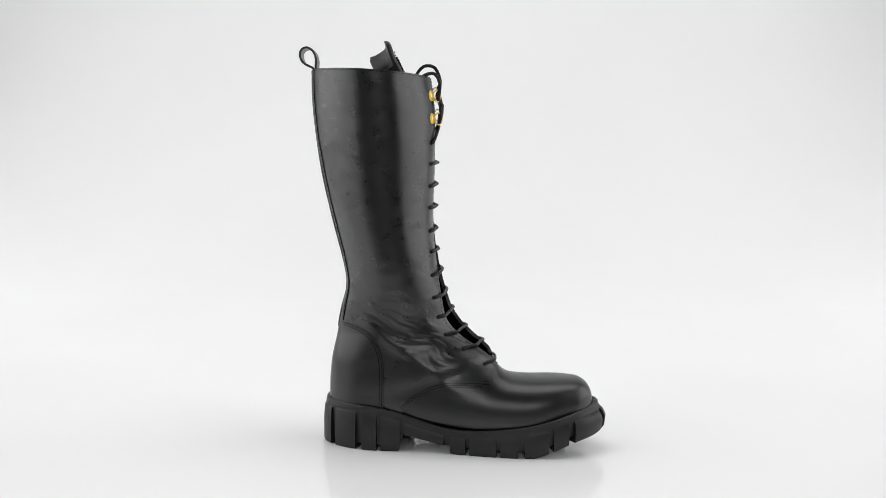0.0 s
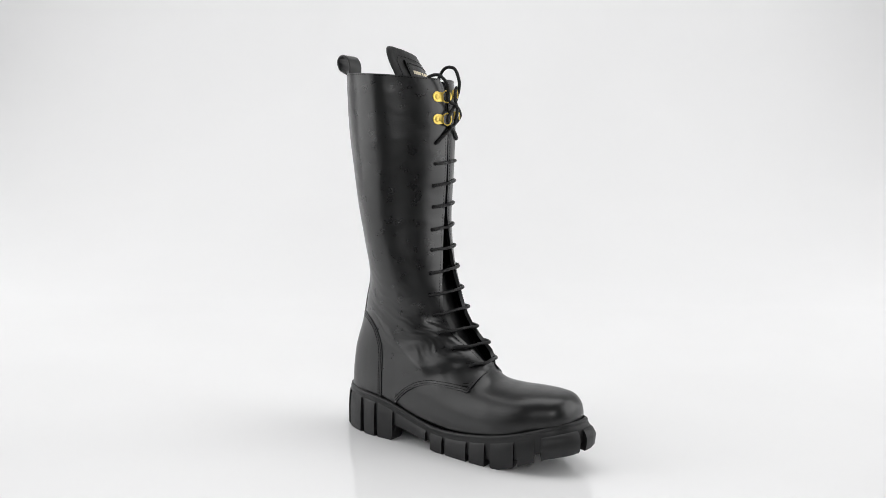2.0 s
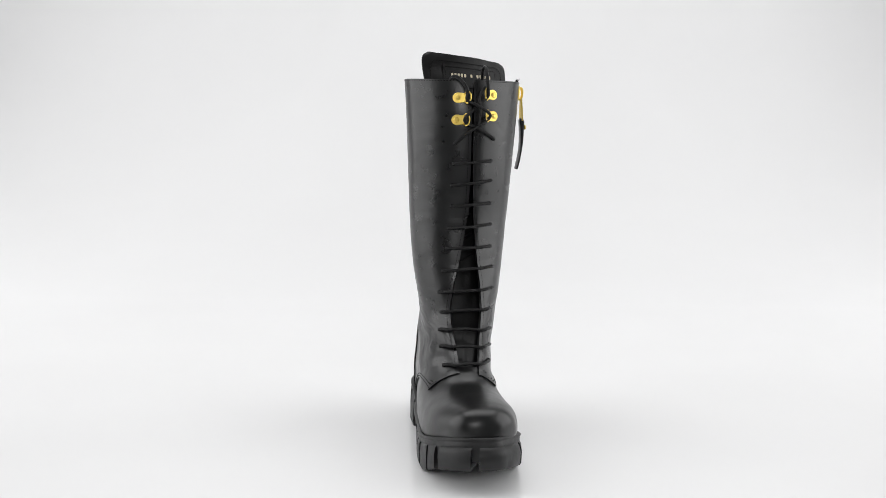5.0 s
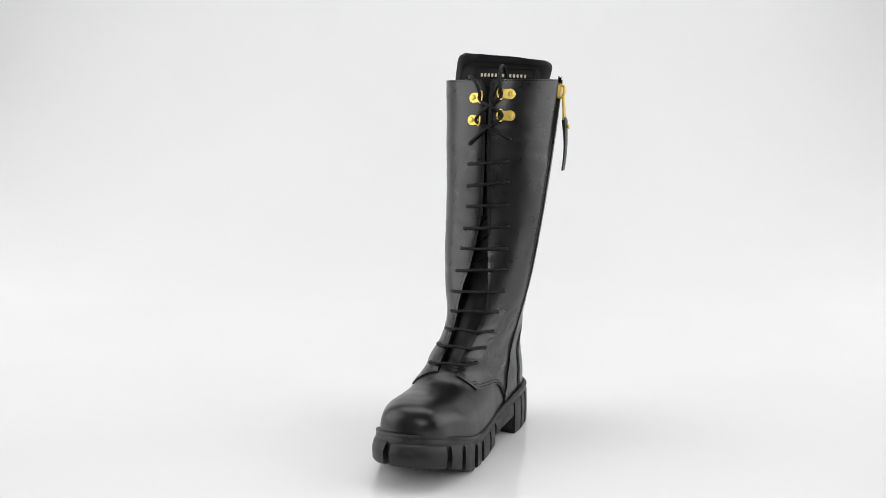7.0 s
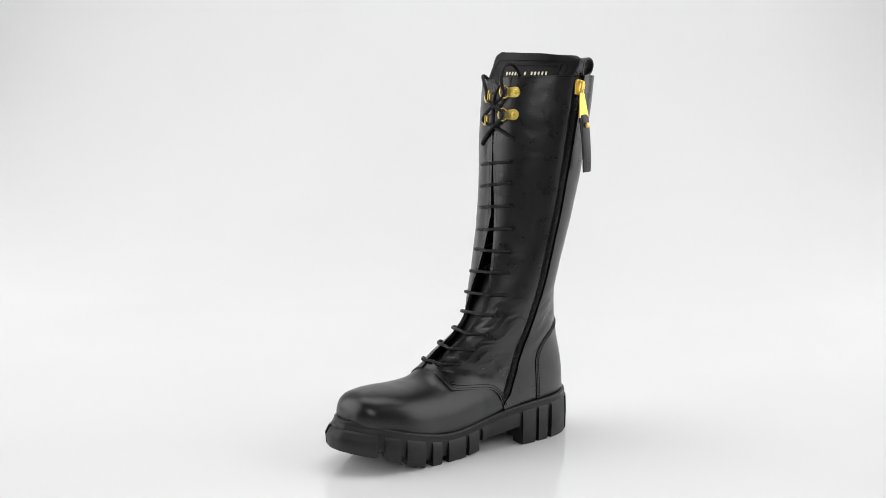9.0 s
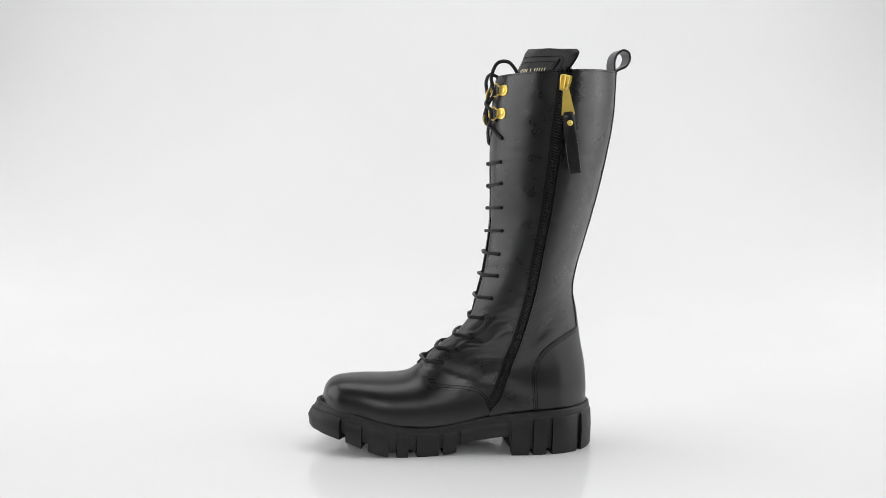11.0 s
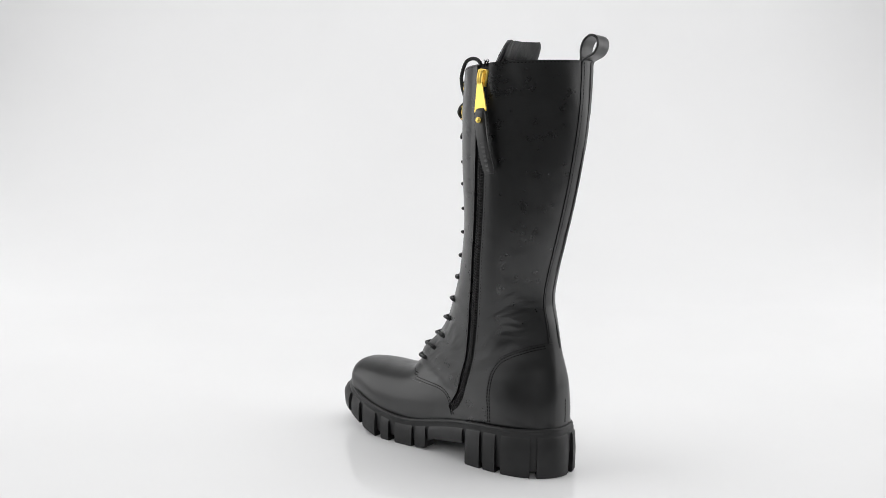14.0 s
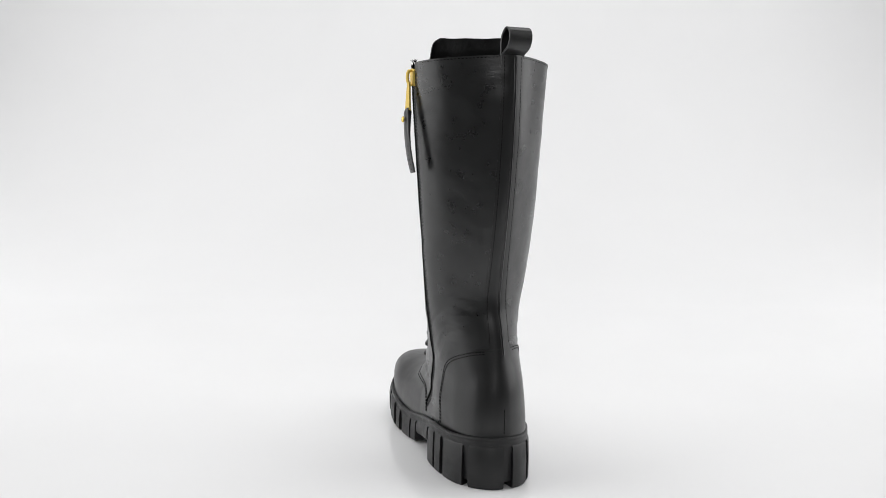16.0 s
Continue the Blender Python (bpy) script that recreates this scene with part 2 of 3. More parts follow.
VAMP_OUT = smooth_path([(-.064, .030), (-.056, .044), (-.041, .058), (-.024, .067), (-.006, .0705), (.018, .070), (.034, .068)], .004).tolist() + [(.0385, .078), (.0435, .089), (.047, .11)]
VAMP_IN = smooth_path([(-.030, .030), (-.025, .045), (-.018, .060), (-.008, .066), (.012, .068), (.037, .0694)], .004).tolist() + [(.041, .079), (.0445, .089), (.047, .11)]
COUNTER_OUT = smooth_path([(-.0775, .02), (-.0775, .060), (-.0775, .085), (-.080, .102), (-.087, .117), (-.098, .126), (-.115, .131), (-.150, .1325)], .004).tolist()
COUNTER_IN = smooth_path([(-.071, .02), (-.071, .055), (-.0695, .078), (-.072, .096), (-.080, .110), (-.090, .118), (-.102, .1235), (-.118, .1285), (-.150, .1325)], .004).tolist()
ZIP = smooth_path([(-.0860, .415), (-.0835, .385), (-.0805, .351), (-.0778, .315), (-.0757, .290), (-.0720, .250), (-.0672, .215), (-.0635, .185), (-.0600, .163), (-.0560, .142), (-.0500, .117), (-.0440, .098), (-.0385, .080), (-.0340, .066), (-.0270, .0525), (-.0220, .035)], .004).tolist()


def d_vamp(P):
    return np.where(P[..., 1] < centre(P[..., 0], P[..., 2]), polyline_distance(P[..., 0], P[..., 2], VAMP_OUT), polyline_distance(P[..., 0], P[..., 2], VAMP_IN))


def d_counter(P):
    return -np.where(P[..., 1] < centre(P[..., 0], P[..., 2]), polyline_distance(P[..., 0], P[..., 2], COUNTER_OUT), polyline_distance(P[..., 0], P[..., 2], COUNTER_IN))


def d_zip(P):
    return -polyline_distance(P[..., 0], P[..., 2], ZIP)


def zip_half(P):
    return (0.0050 + 0.0014 * np.clip((P[..., 2] - 0.25) / 0.15, 0, 1)) * np.clip((P[..., 2] - 0.047) / 0.008, 0, 1) + 0.0002


def d_gap(s, phi, P, end=12.5):
    zf = catmull(SECTIONS, s)[..., 1]
    g = np.minimum(P[..., 1] - np.interp(zf, GAP_Z, GAP_OUT), np.interp(zf, GAP_Z, GAP_IN) - P[..., 1])
    return np.where((np.abs(phi) < 1.5) & (s < end), g, -1.0)


# Regions of the upper, each negative inside.
def r_vamp(s, phi, P):
    return np.maximum(d_vamp(P) - 0.007, d_gap(s, phi, P, THROAT))


def r_lining(s, phi, P):
    return d_gap(s, phi, P, THROAT)


def r_quarter_out(s, phi, P):
    return np.maximum(np.maximum(-d_vamp(P), d_gap(s, phi, P)), np.where(phi < 0, -1.0, 1.0))


def r_quarter_front(s, phi, P):
    return np.maximum.reduce([-d_vamp(P), d_gap(s, phi, P), d_zip(P) + zip_half(P), np.where(phi >= 0, -1.0, 1.0)])


def r_quarter_back(s, phi, P):
    return np.maximum.reduce([-d_vamp(P), -d_zip(P) + zip_half(P), np.where((phi >= 0) & (np.abs(phi) > 0.6), -1.0, 1.0)])


def r_counter(s, phi, P):
    return np.where(s < 13, d_counter(P), 1.0)


def r_strip(s, phi, P):
    return np.where((np.abs(phi) > 1.6) & (s < 7.5), np.maximum(np.abs(P[..., 1] - centre(P[..., 0], P[..., 2])) - 0.0095, 0.1295 - P[..., 2]), 1.0)


def build_grid():
    fine = np.linspace(0, len(SECTIONS) - 1, 1500)
    r = catmull(SECTIONS, fine)
    step = np.hypot(np.diff(r[:, 0]), np.diff(r[:, 1])) + 0.6 * np.hypot(np.diff(r[:, 2]), np.diff(r[:, 3])) + 2e-5
    l = np.r_[0, np.cumsum(step)]
    s = np.interp(np.linspace(0, l[-1], 330), l, fine)
    phi = np.linspace(-math.pi, math.pi, 261)
    return np.meshgrid(s, phi, indexing="ij")


GS, GP = build_grid()


def relief(P):
    """Soft dents of the shaft and creases round the ankle, in metres along the normal."""
    out = np.zeros(len(P))
    for i, (x, y, z) in enumerate(P):
        d = 0.0010 * noise.noise((x * 26, y * 26, z * 16)) * min(1, max(0, (z - 0.11) / 0.05))
        ank = math.exp(-((z - 0.135 + 0.35 * (x + 0.07)) / 0.034) ** 2) * min(1, max(0, (0.03 - x) / 0.03)) * min(1, max(0, (x + 0.118) / 0.03))
        if ank > 0.02:
            q = z + 0.45 * x + 0.010 * noise.noise((x * 40, y * 40, z * 40))
            d += ank * (0.0005 * noise.noise((q * 62, y * 16 + 3, x * 12)) + 0.0004 * noise.noise((q * 150, y * 24, x * 20)) + 0.0005 * noise.noise((q * 320, y * 44, x * 50)))
        # one long fold that runs from the heel cup down to the instep
        f = (z - 0.131) * 0.85 + (x + 0.098) * 0.53 + 0.006 * noise.noise((x * 30, y * 8, 2.0))
        span = min(1, max(0, (x + 0.105) / 0.02)) * min(1, max(0, (0.012 - x) / 0.03)) * min(1, max(0, (abs(y - 0.005) - 0.012) / 0.012))
        d += span * (0.0008 * math.exp(-(f / 0.006) ** 2) - 0.0006 * math.exp(-((f - 0.013) / 0.008) ** 2))
        d += 0.00022 * noise.noise((x * 70 + 9, y * 70, z * 55)) * min(1, max(0, (z - 0.07) / 0.04))
        # fine wrinkles that run round the shaft
        d += 0.00020 * noise.noise((x * 22, y * 22 + 5, z * 105 + 1.5 * noise.noise((x * 30, y * 30, z * 20)))) * min(1, max(0, (z - 0.12) / 0.05))
        out[i] = d
    return out


def grid_normals(s, phi):
    h = 0.004
    a = upper(np.clip(s + 2 * h, 0, 18), phi) - upper(np.clip(s - 2 * h, 0, 18), phi)
    b = upper(s, np.clip(phi + h, -math.pi, math.pi)) - upper(s, np.clip(phi - h, -math.pi, math.pi))
    n = np.cross(a, b)
    n /= np.linalg.norm(n, axis=-1)[..., None] + 1e-12
    return n


def panel(name, region, lift, skirt, mat, parent, label=""):
    """One piece of the upper: the faces of the surface inside the region, its edge drawn onto the region's border, lifted
    off the last, with an edge that turns down by skirt."""
    s, phi = GS.copy(), GP.copy()
    P = upper(s, phi)
    ns, nf = s.shape
    cs = (s[:-1, :-1] + s[1:, 1:]) / 2
    cp = (phi[:-1, :-1] + phi[1:, 1:]) / 2
    inside = region(cs, cp, upper(cs, cp)) < 0
    idx = np.arange(ns * nf).reshape(ns, nf)
    quads = np.stack((idx[:-1, :-1], idx[1:, :-1], idx[1:, 1:], idx[:-1, 1:]), -1)[inside]
    used = np.zeros(ns * nf, int)
    np.add.at(used, quads.ravel(), 1)
    # border vertices slide along the surface onto the border
    flat_s, flat_p = s.ravel(), phi.ravel()
    on_end = np.zeros((ns, nf), bool)
    on_end[0], on_end[-1], on_end[:, 0], on_end[:, -1] = True, True, True, True
    edge = np.where((used > 0) & (used < 4) & ~on_end.ravel())[0]
    es, ep = flat_s[edge].copy(), flat_p[edge].copy()
    for _ in range(4):
        f0 = region(es, ep, upper(es, ep))
        hs, hp = 0.003, 0.002
        fs = (region(es + hs, ep, upper(es + hs, ep)) - region(es - hs, ep, upper(es - hs, ep))) / (2 * hs)
        fp = (region(es, ep + hp, upper(es, ep + hp)) - region(es, ep - hp, upper(es, ep - hp))) / (2 * hp)
        ls = np.linalg.norm(upper(es + hs, ep) - upper(es - hs, ep), axis=-1) / (2 * hs) + 1e-6
        lp = np.linalg.norm(upper(es, ep + hp) - upper(es, ep - hp), axis=-1) / (2 * hp) + 1e-6
        gs, gp = fs / ls, fp / lp
        g2 = gs**2 + gp**2
        ok = (g2 > 0.2) & (g2 < 5) & (np.abs(f0) < 0.004)
        k = np.where(ok, f0 / np.maximum(g2, 0.2), 0)
        es, ep = es - k * gs / ls, np.clip(ep - k * gp / lp, -math.pi, math.pi)
    flat_s[edge], flat_p[edge] = np.clip(es, 0, 18), ep
    keep = np.where(used > 0)[0]
    remap = np.full(ns * nf, -1)
    remap[keep] = np.arange(len(keep))
    ks, kp = flat_s[keep], flat_p[keep]
    pts, nrm = upper(ks, kp), grid_normals(ks, kp)
    top = pts + nrm * (lift + relief(pts))[:, None]
    q = remap[quads]
    faces = q.tolist()
    verts = top.tolist()
    if skirt:
        count = {}
        for f in faces:
            for a, b in zip(f, f[1:] + f[:1]):
                count[(a, b)] = count.get((a, b), 0) + 1
        rim = [(a, b) for (a, b) in count if (b, a) not in count]
        low = {}
        for a, b in rim:
            for k in (a, b):
                if k not in low:
                    low[k] = len(verts)
                    verts.append((top[k] - nrm[k] * skirt).tolist())
        faces += [(b, a, low[a], low[b]) for a, b in rim]
    return mesh_object(name, verts, faces, mat, parent, label=label)


# ---------------------------------------------------------------- boot: the sole
SOLE_X = [-.1430, -.1416, -.1355, -.1248, -.1100, -.0900, -.0600, -.0300, .0000, .0300, .0600, .0900, .1100, .1270, .1390, .1460, .1503, .1518]
SOLE_OUT = [.0105, -.0005, -.0100, -.0197, -.0278, -.0338, -.0362, -.0392, -.0440, -.0495, -.0535, -.0535, -.0498, -.0418, -.0318, -.0225, -.0140, -.0060]
SOLE_IN = [.0105, .0228, .0335, .0435, .0512, .0545, .0543, .0500, .0455, .0446, .0445, .0420, .0368, .0280, .0178, .0088, .0030, -.0060]
RIM_OX = [-.145, -.125, -.094, -.080, -.065, -.049, -.030, -.006, .005, .023, .050, .066, .080, .100, .127, .1465, .156]
RIM_OUT = [.0492, .0488, .0474, .0462, .0424, .0378, .0315, .0266, .0258, .0268, .0300, .0325, .0350, .0406, .0478, .0518, .0532]
RIM_IX = [-.145, -.128, -.109, -.090, -.070, -.050, -.025, -.005, .008, .022, .037, .047, .060, .085, .100, .125, .140, .156]
RIM_IN = [.0492, .0484, .0477, .0468, .0464, .0450, .0415, .0370, .0338, .0312, .0295, .0297, .0308, .0362, .0402, .0464, .0506, .0532]
BOT_OX = [-.145, -.125, -.0600, -.0590, -.012, -.010, .0, .065, .078, .095, .115, .127, .139, .151, .16]
BOT_OUT = [.0010, FLOOR, FLOOR, .0190, .0090, .0020, FLOOR, FLOOR, .0005, .0060, .0140, .0180, .0205, .0240, .0270]
BOT_IX = [-.145, -.125, -.0470, -.0460, .0050, .0060, .012, .03, .065, .078, .095, .115, .127, .139, .151, .16]
BOT_IN = [.0010, FLOOR, FLOOR, .0215, .0140, .0050, .003, FLOOR, FLOOR, .0005, .0050, .0130, .0175, .0205, .0240, .0270]


def build_sole(boot):
    n = 150

    def half(table):
        t = np.linspace(0, len(SOLE_X) - 1, 900)
        p = catmull(np.c_[SOLE_X, table], t)
        l = np.r_[0, np.cumsum(np.hypot(*np.diff(p, axis=0).T))]
        a = np.linspace(0, l[-1], n)
        return np.c_[np.interp(a, l, p[:, 0]), np.interp(a, l, p[:, 1])]

    out, inn = half(SOLE_OUT), half(SOLE_IN)
    loop = np.r_[out, inn[::-1][1:-1]]
    outside = np.arange(len(loop)) < n
    N = len(loop)
    tan = np.roll(loop, -2, 0) - np.roll(loop, 2, 0)
    nrm = np.c_[tan[:, 1], -tan[:, 0]]
    nrm /= np.linalg.norm(nrm, axis=1)[:, None]

    def ring(d, z):
        q = loop + nrm * np.asarray(d).reshape(-1, 1) if np.ndim(d) else loop + nrm * d
        return np.c_[q, z]

    lx = loop[:, 0]
    rim = np.where(outside, np.interp(lx, RIM_OX, RIM_OUT), np.interp(lx, RIM_IX, RIM_IN))
    bot = np.where(outside, np.interp(lx, BOT_OX, BOT_OUT), np.interp(lx, BOT_IX, BOT_IN))
    waist = np.where(outside, (lx > -0.0595) & (lx < -0.0105), (lx > -0.0465) & (lx < 0.0055))
    k = np.ones(15) / 15
    rim = np.convolve(np.r_[rim[-7:], rim, rim[:7]], k, "valid")
    flare = 0.0005 + 0.0066 * np.clip((loop[:, 0] - 0.100) / 0.045, 0, 1) ** 1.3 + 0.0012 * np.clip((-0.115 - loop[:, 0]) / 0.02, 0, 1)
    core = np.where(waist, bot, np.where(lx < -0.04, bot + 0.005, np.minimum(bot + 0.006, rim - 0.015)))
    tuck = 0.0015 * (np.clip((-0.10 - lx) / 0.02, 0, 1) + np.clip((lx - 0.105) / 0.02, 0, 1))
    rings = [ring(-0.012, rim - 0.0020), ring(-0.0040 - tuck, rim - 0.0010), ring(-0.0030 - tuck, rim + 0.0002), ring(-0.0012 - tuck, rim + 0.0001), ring(-0.0002 - tuck, rim - 0.0009),
             ring(-0.0001 - tuck, rim - 0.0024), ring(-0.0007 - 0.6 * tuck, rim - 0.0032), ring(-0.0011, rim - 0.0038),
             ring(flare * 0.3 - 0.0014, rim - 0.0070), ring(flare * 0.5 - 0.0024, np.maximum(rim - 0.014, core + 0.001)), ring(flare * 0.6 - 0.0038, core + 0.0008), ring(flare * 0.4 - 0.0050, core)]
    V, Fc = [], []
    for r in rings:
        V += r.tolist()
    for a in range(len(rings) - 1):
        for j in range(N):
            q = (j + 1) % N
            Fc.append((a * N + j, a * N + q, (a + 1) * N + q, (a + 1) * N + j))
    for base in (0, (len(rings) - 1) * N):
        for j in range(n - 1):
            l0, l1 = (N - j) % N, (N - j - 1) % N
            f = [base + j, base + j + 1, base + l1, base + l0]
            f = list(dict.fromkeys(f))
            if len(f) > 2:
                Fc.append(f)
    sole = mesh_object("outsole", V, Fc, RUBBER, boot, label="thick black moulded rubber sole")

    def lug(i0, i1, depth=0.017, drop=0.0):
        """A tread block along the loop between two places, which may pass the end of the loop."""
        idx = [int(i) % N for i in range(i0, i1 + 1)]
        pts, nn = loop[idx], nrm[idx]
        r, b, fl = rim[idx], bot[idx], flare[idx]
        arch = waist[idx]
        top = r - 0.0075 - drop
        rows = []
        for d, z in ((np.full(len(idx), -0.006), top + 0.0004), (fl * 0.35 - 0.0016, top), (fl * 0.6 - 0.0004, top - 0.0022), (fl, (top + b) / 2 + 0.002),
                     (fl * 0.85, b + 0.0022), (fl * 0.75 - 0.0010, b), (np.full(len(idx), -depth), b), (np.full(len(idx), -depth), np.where(arch, b + 0.004, b + 0.009))):
            rows.append(np.c_[pts + nn * np.asarray(d)[:, None], z])
        m = len(idx)
        V = np.concatenate(rows).tolist()
        R = len(rows)
        F2 = []
        for a in range(R):
            c = (a + 1) % R
            for j in range(m - 1):
                F2.append((a * m + j, a * m + j + 1, c * m + j + 1, c * m + j))
        F2.append([a * m for a in range(R)])
        F2.append([a * m + m - 1 for a in range(R)][::-1])
        mesh_object("tread_block", V, F2, RUBBER, sole)

    def i_out(x):
        return int(np.argmin(np.abs(out[:, 0] - x)))

    def i_in(x):
        return N - int(np.argmin(np.abs(inn[:, 0] - x)))

    for a, b in ((-.1285, -.1060), (-.1005, -.0850), (-.0800, -.0605), (-.0550, -.0140), (-.0085, .0070), (.0125, .0390), (.0450, .0620), (.0700, .0945), (.0995, .1140)):
        lug(i_out(a), i_out(b))
    for a, b in ((.1215, .1060), (.1000, .0805), (.0715, .0600), (.0510, .0280), (.0220, .0095), (.0040, -.0430), (-.0480, -.0655), (-.0710, -.0850), (-.0910, -.1200)):
        lug(i_in(a), i_in(b))
    # toe: two blocks with a slot between, heel: two blocks with a slot between
    tip = n - 1
    lug(i_out(.1195), tip - 7)
    lug(tip - 4, i_in(.1265))
    lug(i_in(-.1250) , N - 2)
    lug(N + 2, N + i_out(-.1340))
    return sole


# ---------------------------------------------------------------- boot: seams, cords, metal
from_side = {}


def skin(x, z, side, lift):
    """The point of the upper above (x, z) in the side view, with its normal. side: -1 outer, 1 inner."""
    if not from_side:
        s, p = GS[::2, ::2], GP[::2, ::2]
        from_side["s"], from_side["p"], from_side["P"] = s.ravel(), p.ravel(), upper(s, p).reshape(-1, 3)
    ok = np.sign(from_side["p"]) == side
    P = from_side["P"]
    k = int(np.argmin(np.where(ok, (P[:, 0] - x) ** 2 + (P[:, 2] - z) ** 2, 9)))
    s, p = float(from_side["s"][k]), float(from_side["p"][k])
    for _ in range(4):
        q = upper(np.array(s), np.array(p))
        a = (upper(np.array(s + .003), np.array(p)) - q) / .003
        b = (upper(np.array(s), np.array(p + .002)) - q) / .002
        J = np.array([[a[0], b[0]], [a[2], b[2]]])
        if abs(np.linalg.det(J)) < 1e-7:
            break
        d = np.linalg.solve(J, [x - q[0], z - q[2]])
        s, p = s + float(np.clip(d[0], -.1, .1)), p + float(np.clip(d[1], -.05, .05))
    s, p = np.array(np.clip(s, 0, 18)), np.array(p)
    q, n = upper(s, p), grid_normals(s, p)
    return q + n * (lift + relief([q])[0]), n


def front_skin(z, y, lift):
    """The point of the front of the upper at height z and at y across, with its normal."""
    fine = np.linspace(0, 12, 1200)
    zs = -catmull(SECTIONS, fine)[:, 1]
    ph = np.linspace(-1.5, 1.5, 1501)
    aim = z
    for _ in range(6):
        s = np.array(np.interp(-aim, zs, fine))
        Q = upper(np.full(1501, float(s)), ph)
        p = np.array(np.interp(y, Q[:, 1], ph))
        q = upper(s, p)
        aim += 0.8 * (z - float(q[2]))
    n = grid_normals(s, p)
    return q + n * (lift + relief([q])[0]), n


def stitches(name, path, parent, length=0.0026, gap=0.0008, r=0.00042):
    """A row of single stitches along a line of points on the leather."""
    p = np.asarray(path)
    l = np.r_[0, np.cumsum(np.linalg.norm(np.diff(p, axis=0), axis=1))]
    V, Fc, a = [], [], 0.0
    while a + length < l[-1]:
        at = np.linspace(a, a + length, 4)
        q = np.c_[tuple(np.interp(at, l, p[:, k]) for k in range(3))]
        v, f = tube_data(q, r, 5, len(V))
        V += v
        Fc += f
        a += length + gap
    return mesh_object(name, V, Fc, THREAD, parent)


def shifted(line, d):
    """A line of the side view moved to its left by d."""
    p = np.asarray(line, float)
    t = np.gradient(p, axis=0)
    t /= np.linalg.norm(t, axis=1)[:, None]
    return p + np.c_[-t[:, 1], t[:, 0]] * d


def seam(name, line, side, lift, parent, shift=0.0, lo=0.0, hi=1.0, zmin=0.0, **kw):
    pts = [skin(x, z, side, lift)[0] for x, z in shifted(line, shift) if z > zmin]
    return stitches(name, pts, parent, **kw)


def build_upper(boot):
    panel("lining", r_lining, -0.0022, 0, LINING, boot, "dark textile lining of the shaft")
    vamp = panel("vamp", r_vamp, 0.0, 0.0016, SMOOTH, boot, "smooth polished black leather toe")
    outer = panel("outer_quarter", r_quarter_out, 0.0017, 0.0036, LEATHER, boot, "grained black leather outer shaft panel")
    front = panel("inner_front_quarter", r_quarter_front, 0.0017, 0.0036, LEATHER, boot, "grained black leather panel beside the laces")
    back = panel("inner_back_quarter", r_quarter_back, 0.0017, 0.0036, LEATHER, boot, "grained black leather panel behind the zip")
    counter = panel("heel_counter", r_counter, 0.0027, 0.0030, SMOOTH, boot, "smooth black leather heel cup")
    strip = panel("back_strip", r_strip, 0.0026, 0.0016, SMOOTH, boot, "narrow black leather strip over the back seam")
    # double rows of stitching beside the panel edges
    for side, cl, vl, q in ((-1, COUNTER_OUT, VAMP_OUT, outer), (1, COUNTER_IN, VAMP_IN, front)):
        c = [p for p in cl if p[1] > 0.046 and p[0] > -0.122]
        for d in (0.0016, 0.0040):
            seam("stitching", c, side, 0.0029, counter, d)
        v = [p for p in vl if 0.042 < p[1] < 0.0705 and p[0] < 0.036]
        for d in (0.0016, 0.0040):
            seam("stitching", v, side, 0.0019, q, d)
        edge = [p for p in vl if p[1] > 0.0672 and p[0] > 0.03 and p[1] < 0.087]
        seam("stitching", np.array([np.linspace(edge[0][0], edge[-1][0], 8), np.linspace(edge[0][1], edge[-1][1], 8)]).T, side, 0.0015, q, 0.0022)
        # bar tack at the corner of the facing
        x0, z0 = (0.030, 0.0745) if side < 0 else (0.0335, 0.0755)
        for up in (-0.0012, 0.0012):
            stitches("bar_tack", [skin(x0 - 0.004 + 0.002 * k, z0 + up, side, 0.0016)[0] for k in range(5)], q, 0.007, 0.001, 0.0006)
    for f, q in ((-1, back), (1, front)):
        pts = []
        for (x, z), w in zip(shifted(ZIP, 0.0), [zip_half(np.array((0, 0, p[1]))) for p in ZIP]):
            if 0.054 < z < 0.384:
                pts.append(skin(float(x) + f * (float(w) + 0.0018), float(z), 1, 0.0014)[0])
        stitches("stitching", pts, q)
    # along both edges of the lacing gap
    for side, table, q in ((-1, GAP_OUT, outer), (1, GAP_IN, front)):
        pts = []
        for z in np.linspace(0.386, 0.094, 90):
            y = float(np.interp(z, GAP_Z, table)) + side * 0.0032
            pts.append(front_skin(z, y, 0.0015)[0])
        stitches("stitching", pts, q)
    # along the top edge
    for a, b, q in ((-2.95, -0.22, outer), (0.22, 1.42, front), (1.75, 2.95, back)):
        ph = np.linspace(a, b, 120)
        s = np.full(120, 0.075)
        p = upper(s, ph)
        stitches("stitching", p + grid_normals(s, ph) * (0.0015 + relief(p))[:, None], q)
    # both edges of the back strip
    for side in (-1, 1):
        pts = []
        for s in np.linspace(0.06, 6.3, 160):
            w = float(catmull(SECTIONS, s)[4])
            e = float(catmull(SECTIONS, s)[6]) / 2
            ph = math.pi - math.asin(min(1, (0.0072 / w / 0.52) ** e))
            p = upper(np.array(s), np.array(side * ph))
            pts.append(p + grid_normals(np.array(s), np.array(side * ph)) * (0.0025 + relief([p])[0]))
        stitches("stitching", pts, strip)
    # short seam at the back of the heel cup
    pts = [upper(np.array(s), np.array(math.pi - 0.02)) + np.array((-0.0029, 0, 0)) for s in np.linspace(8.35, 9.2, 14)]
    stitches("stitching", pts, counter)
    # raised roll down the middle of the back strip
    pts = []
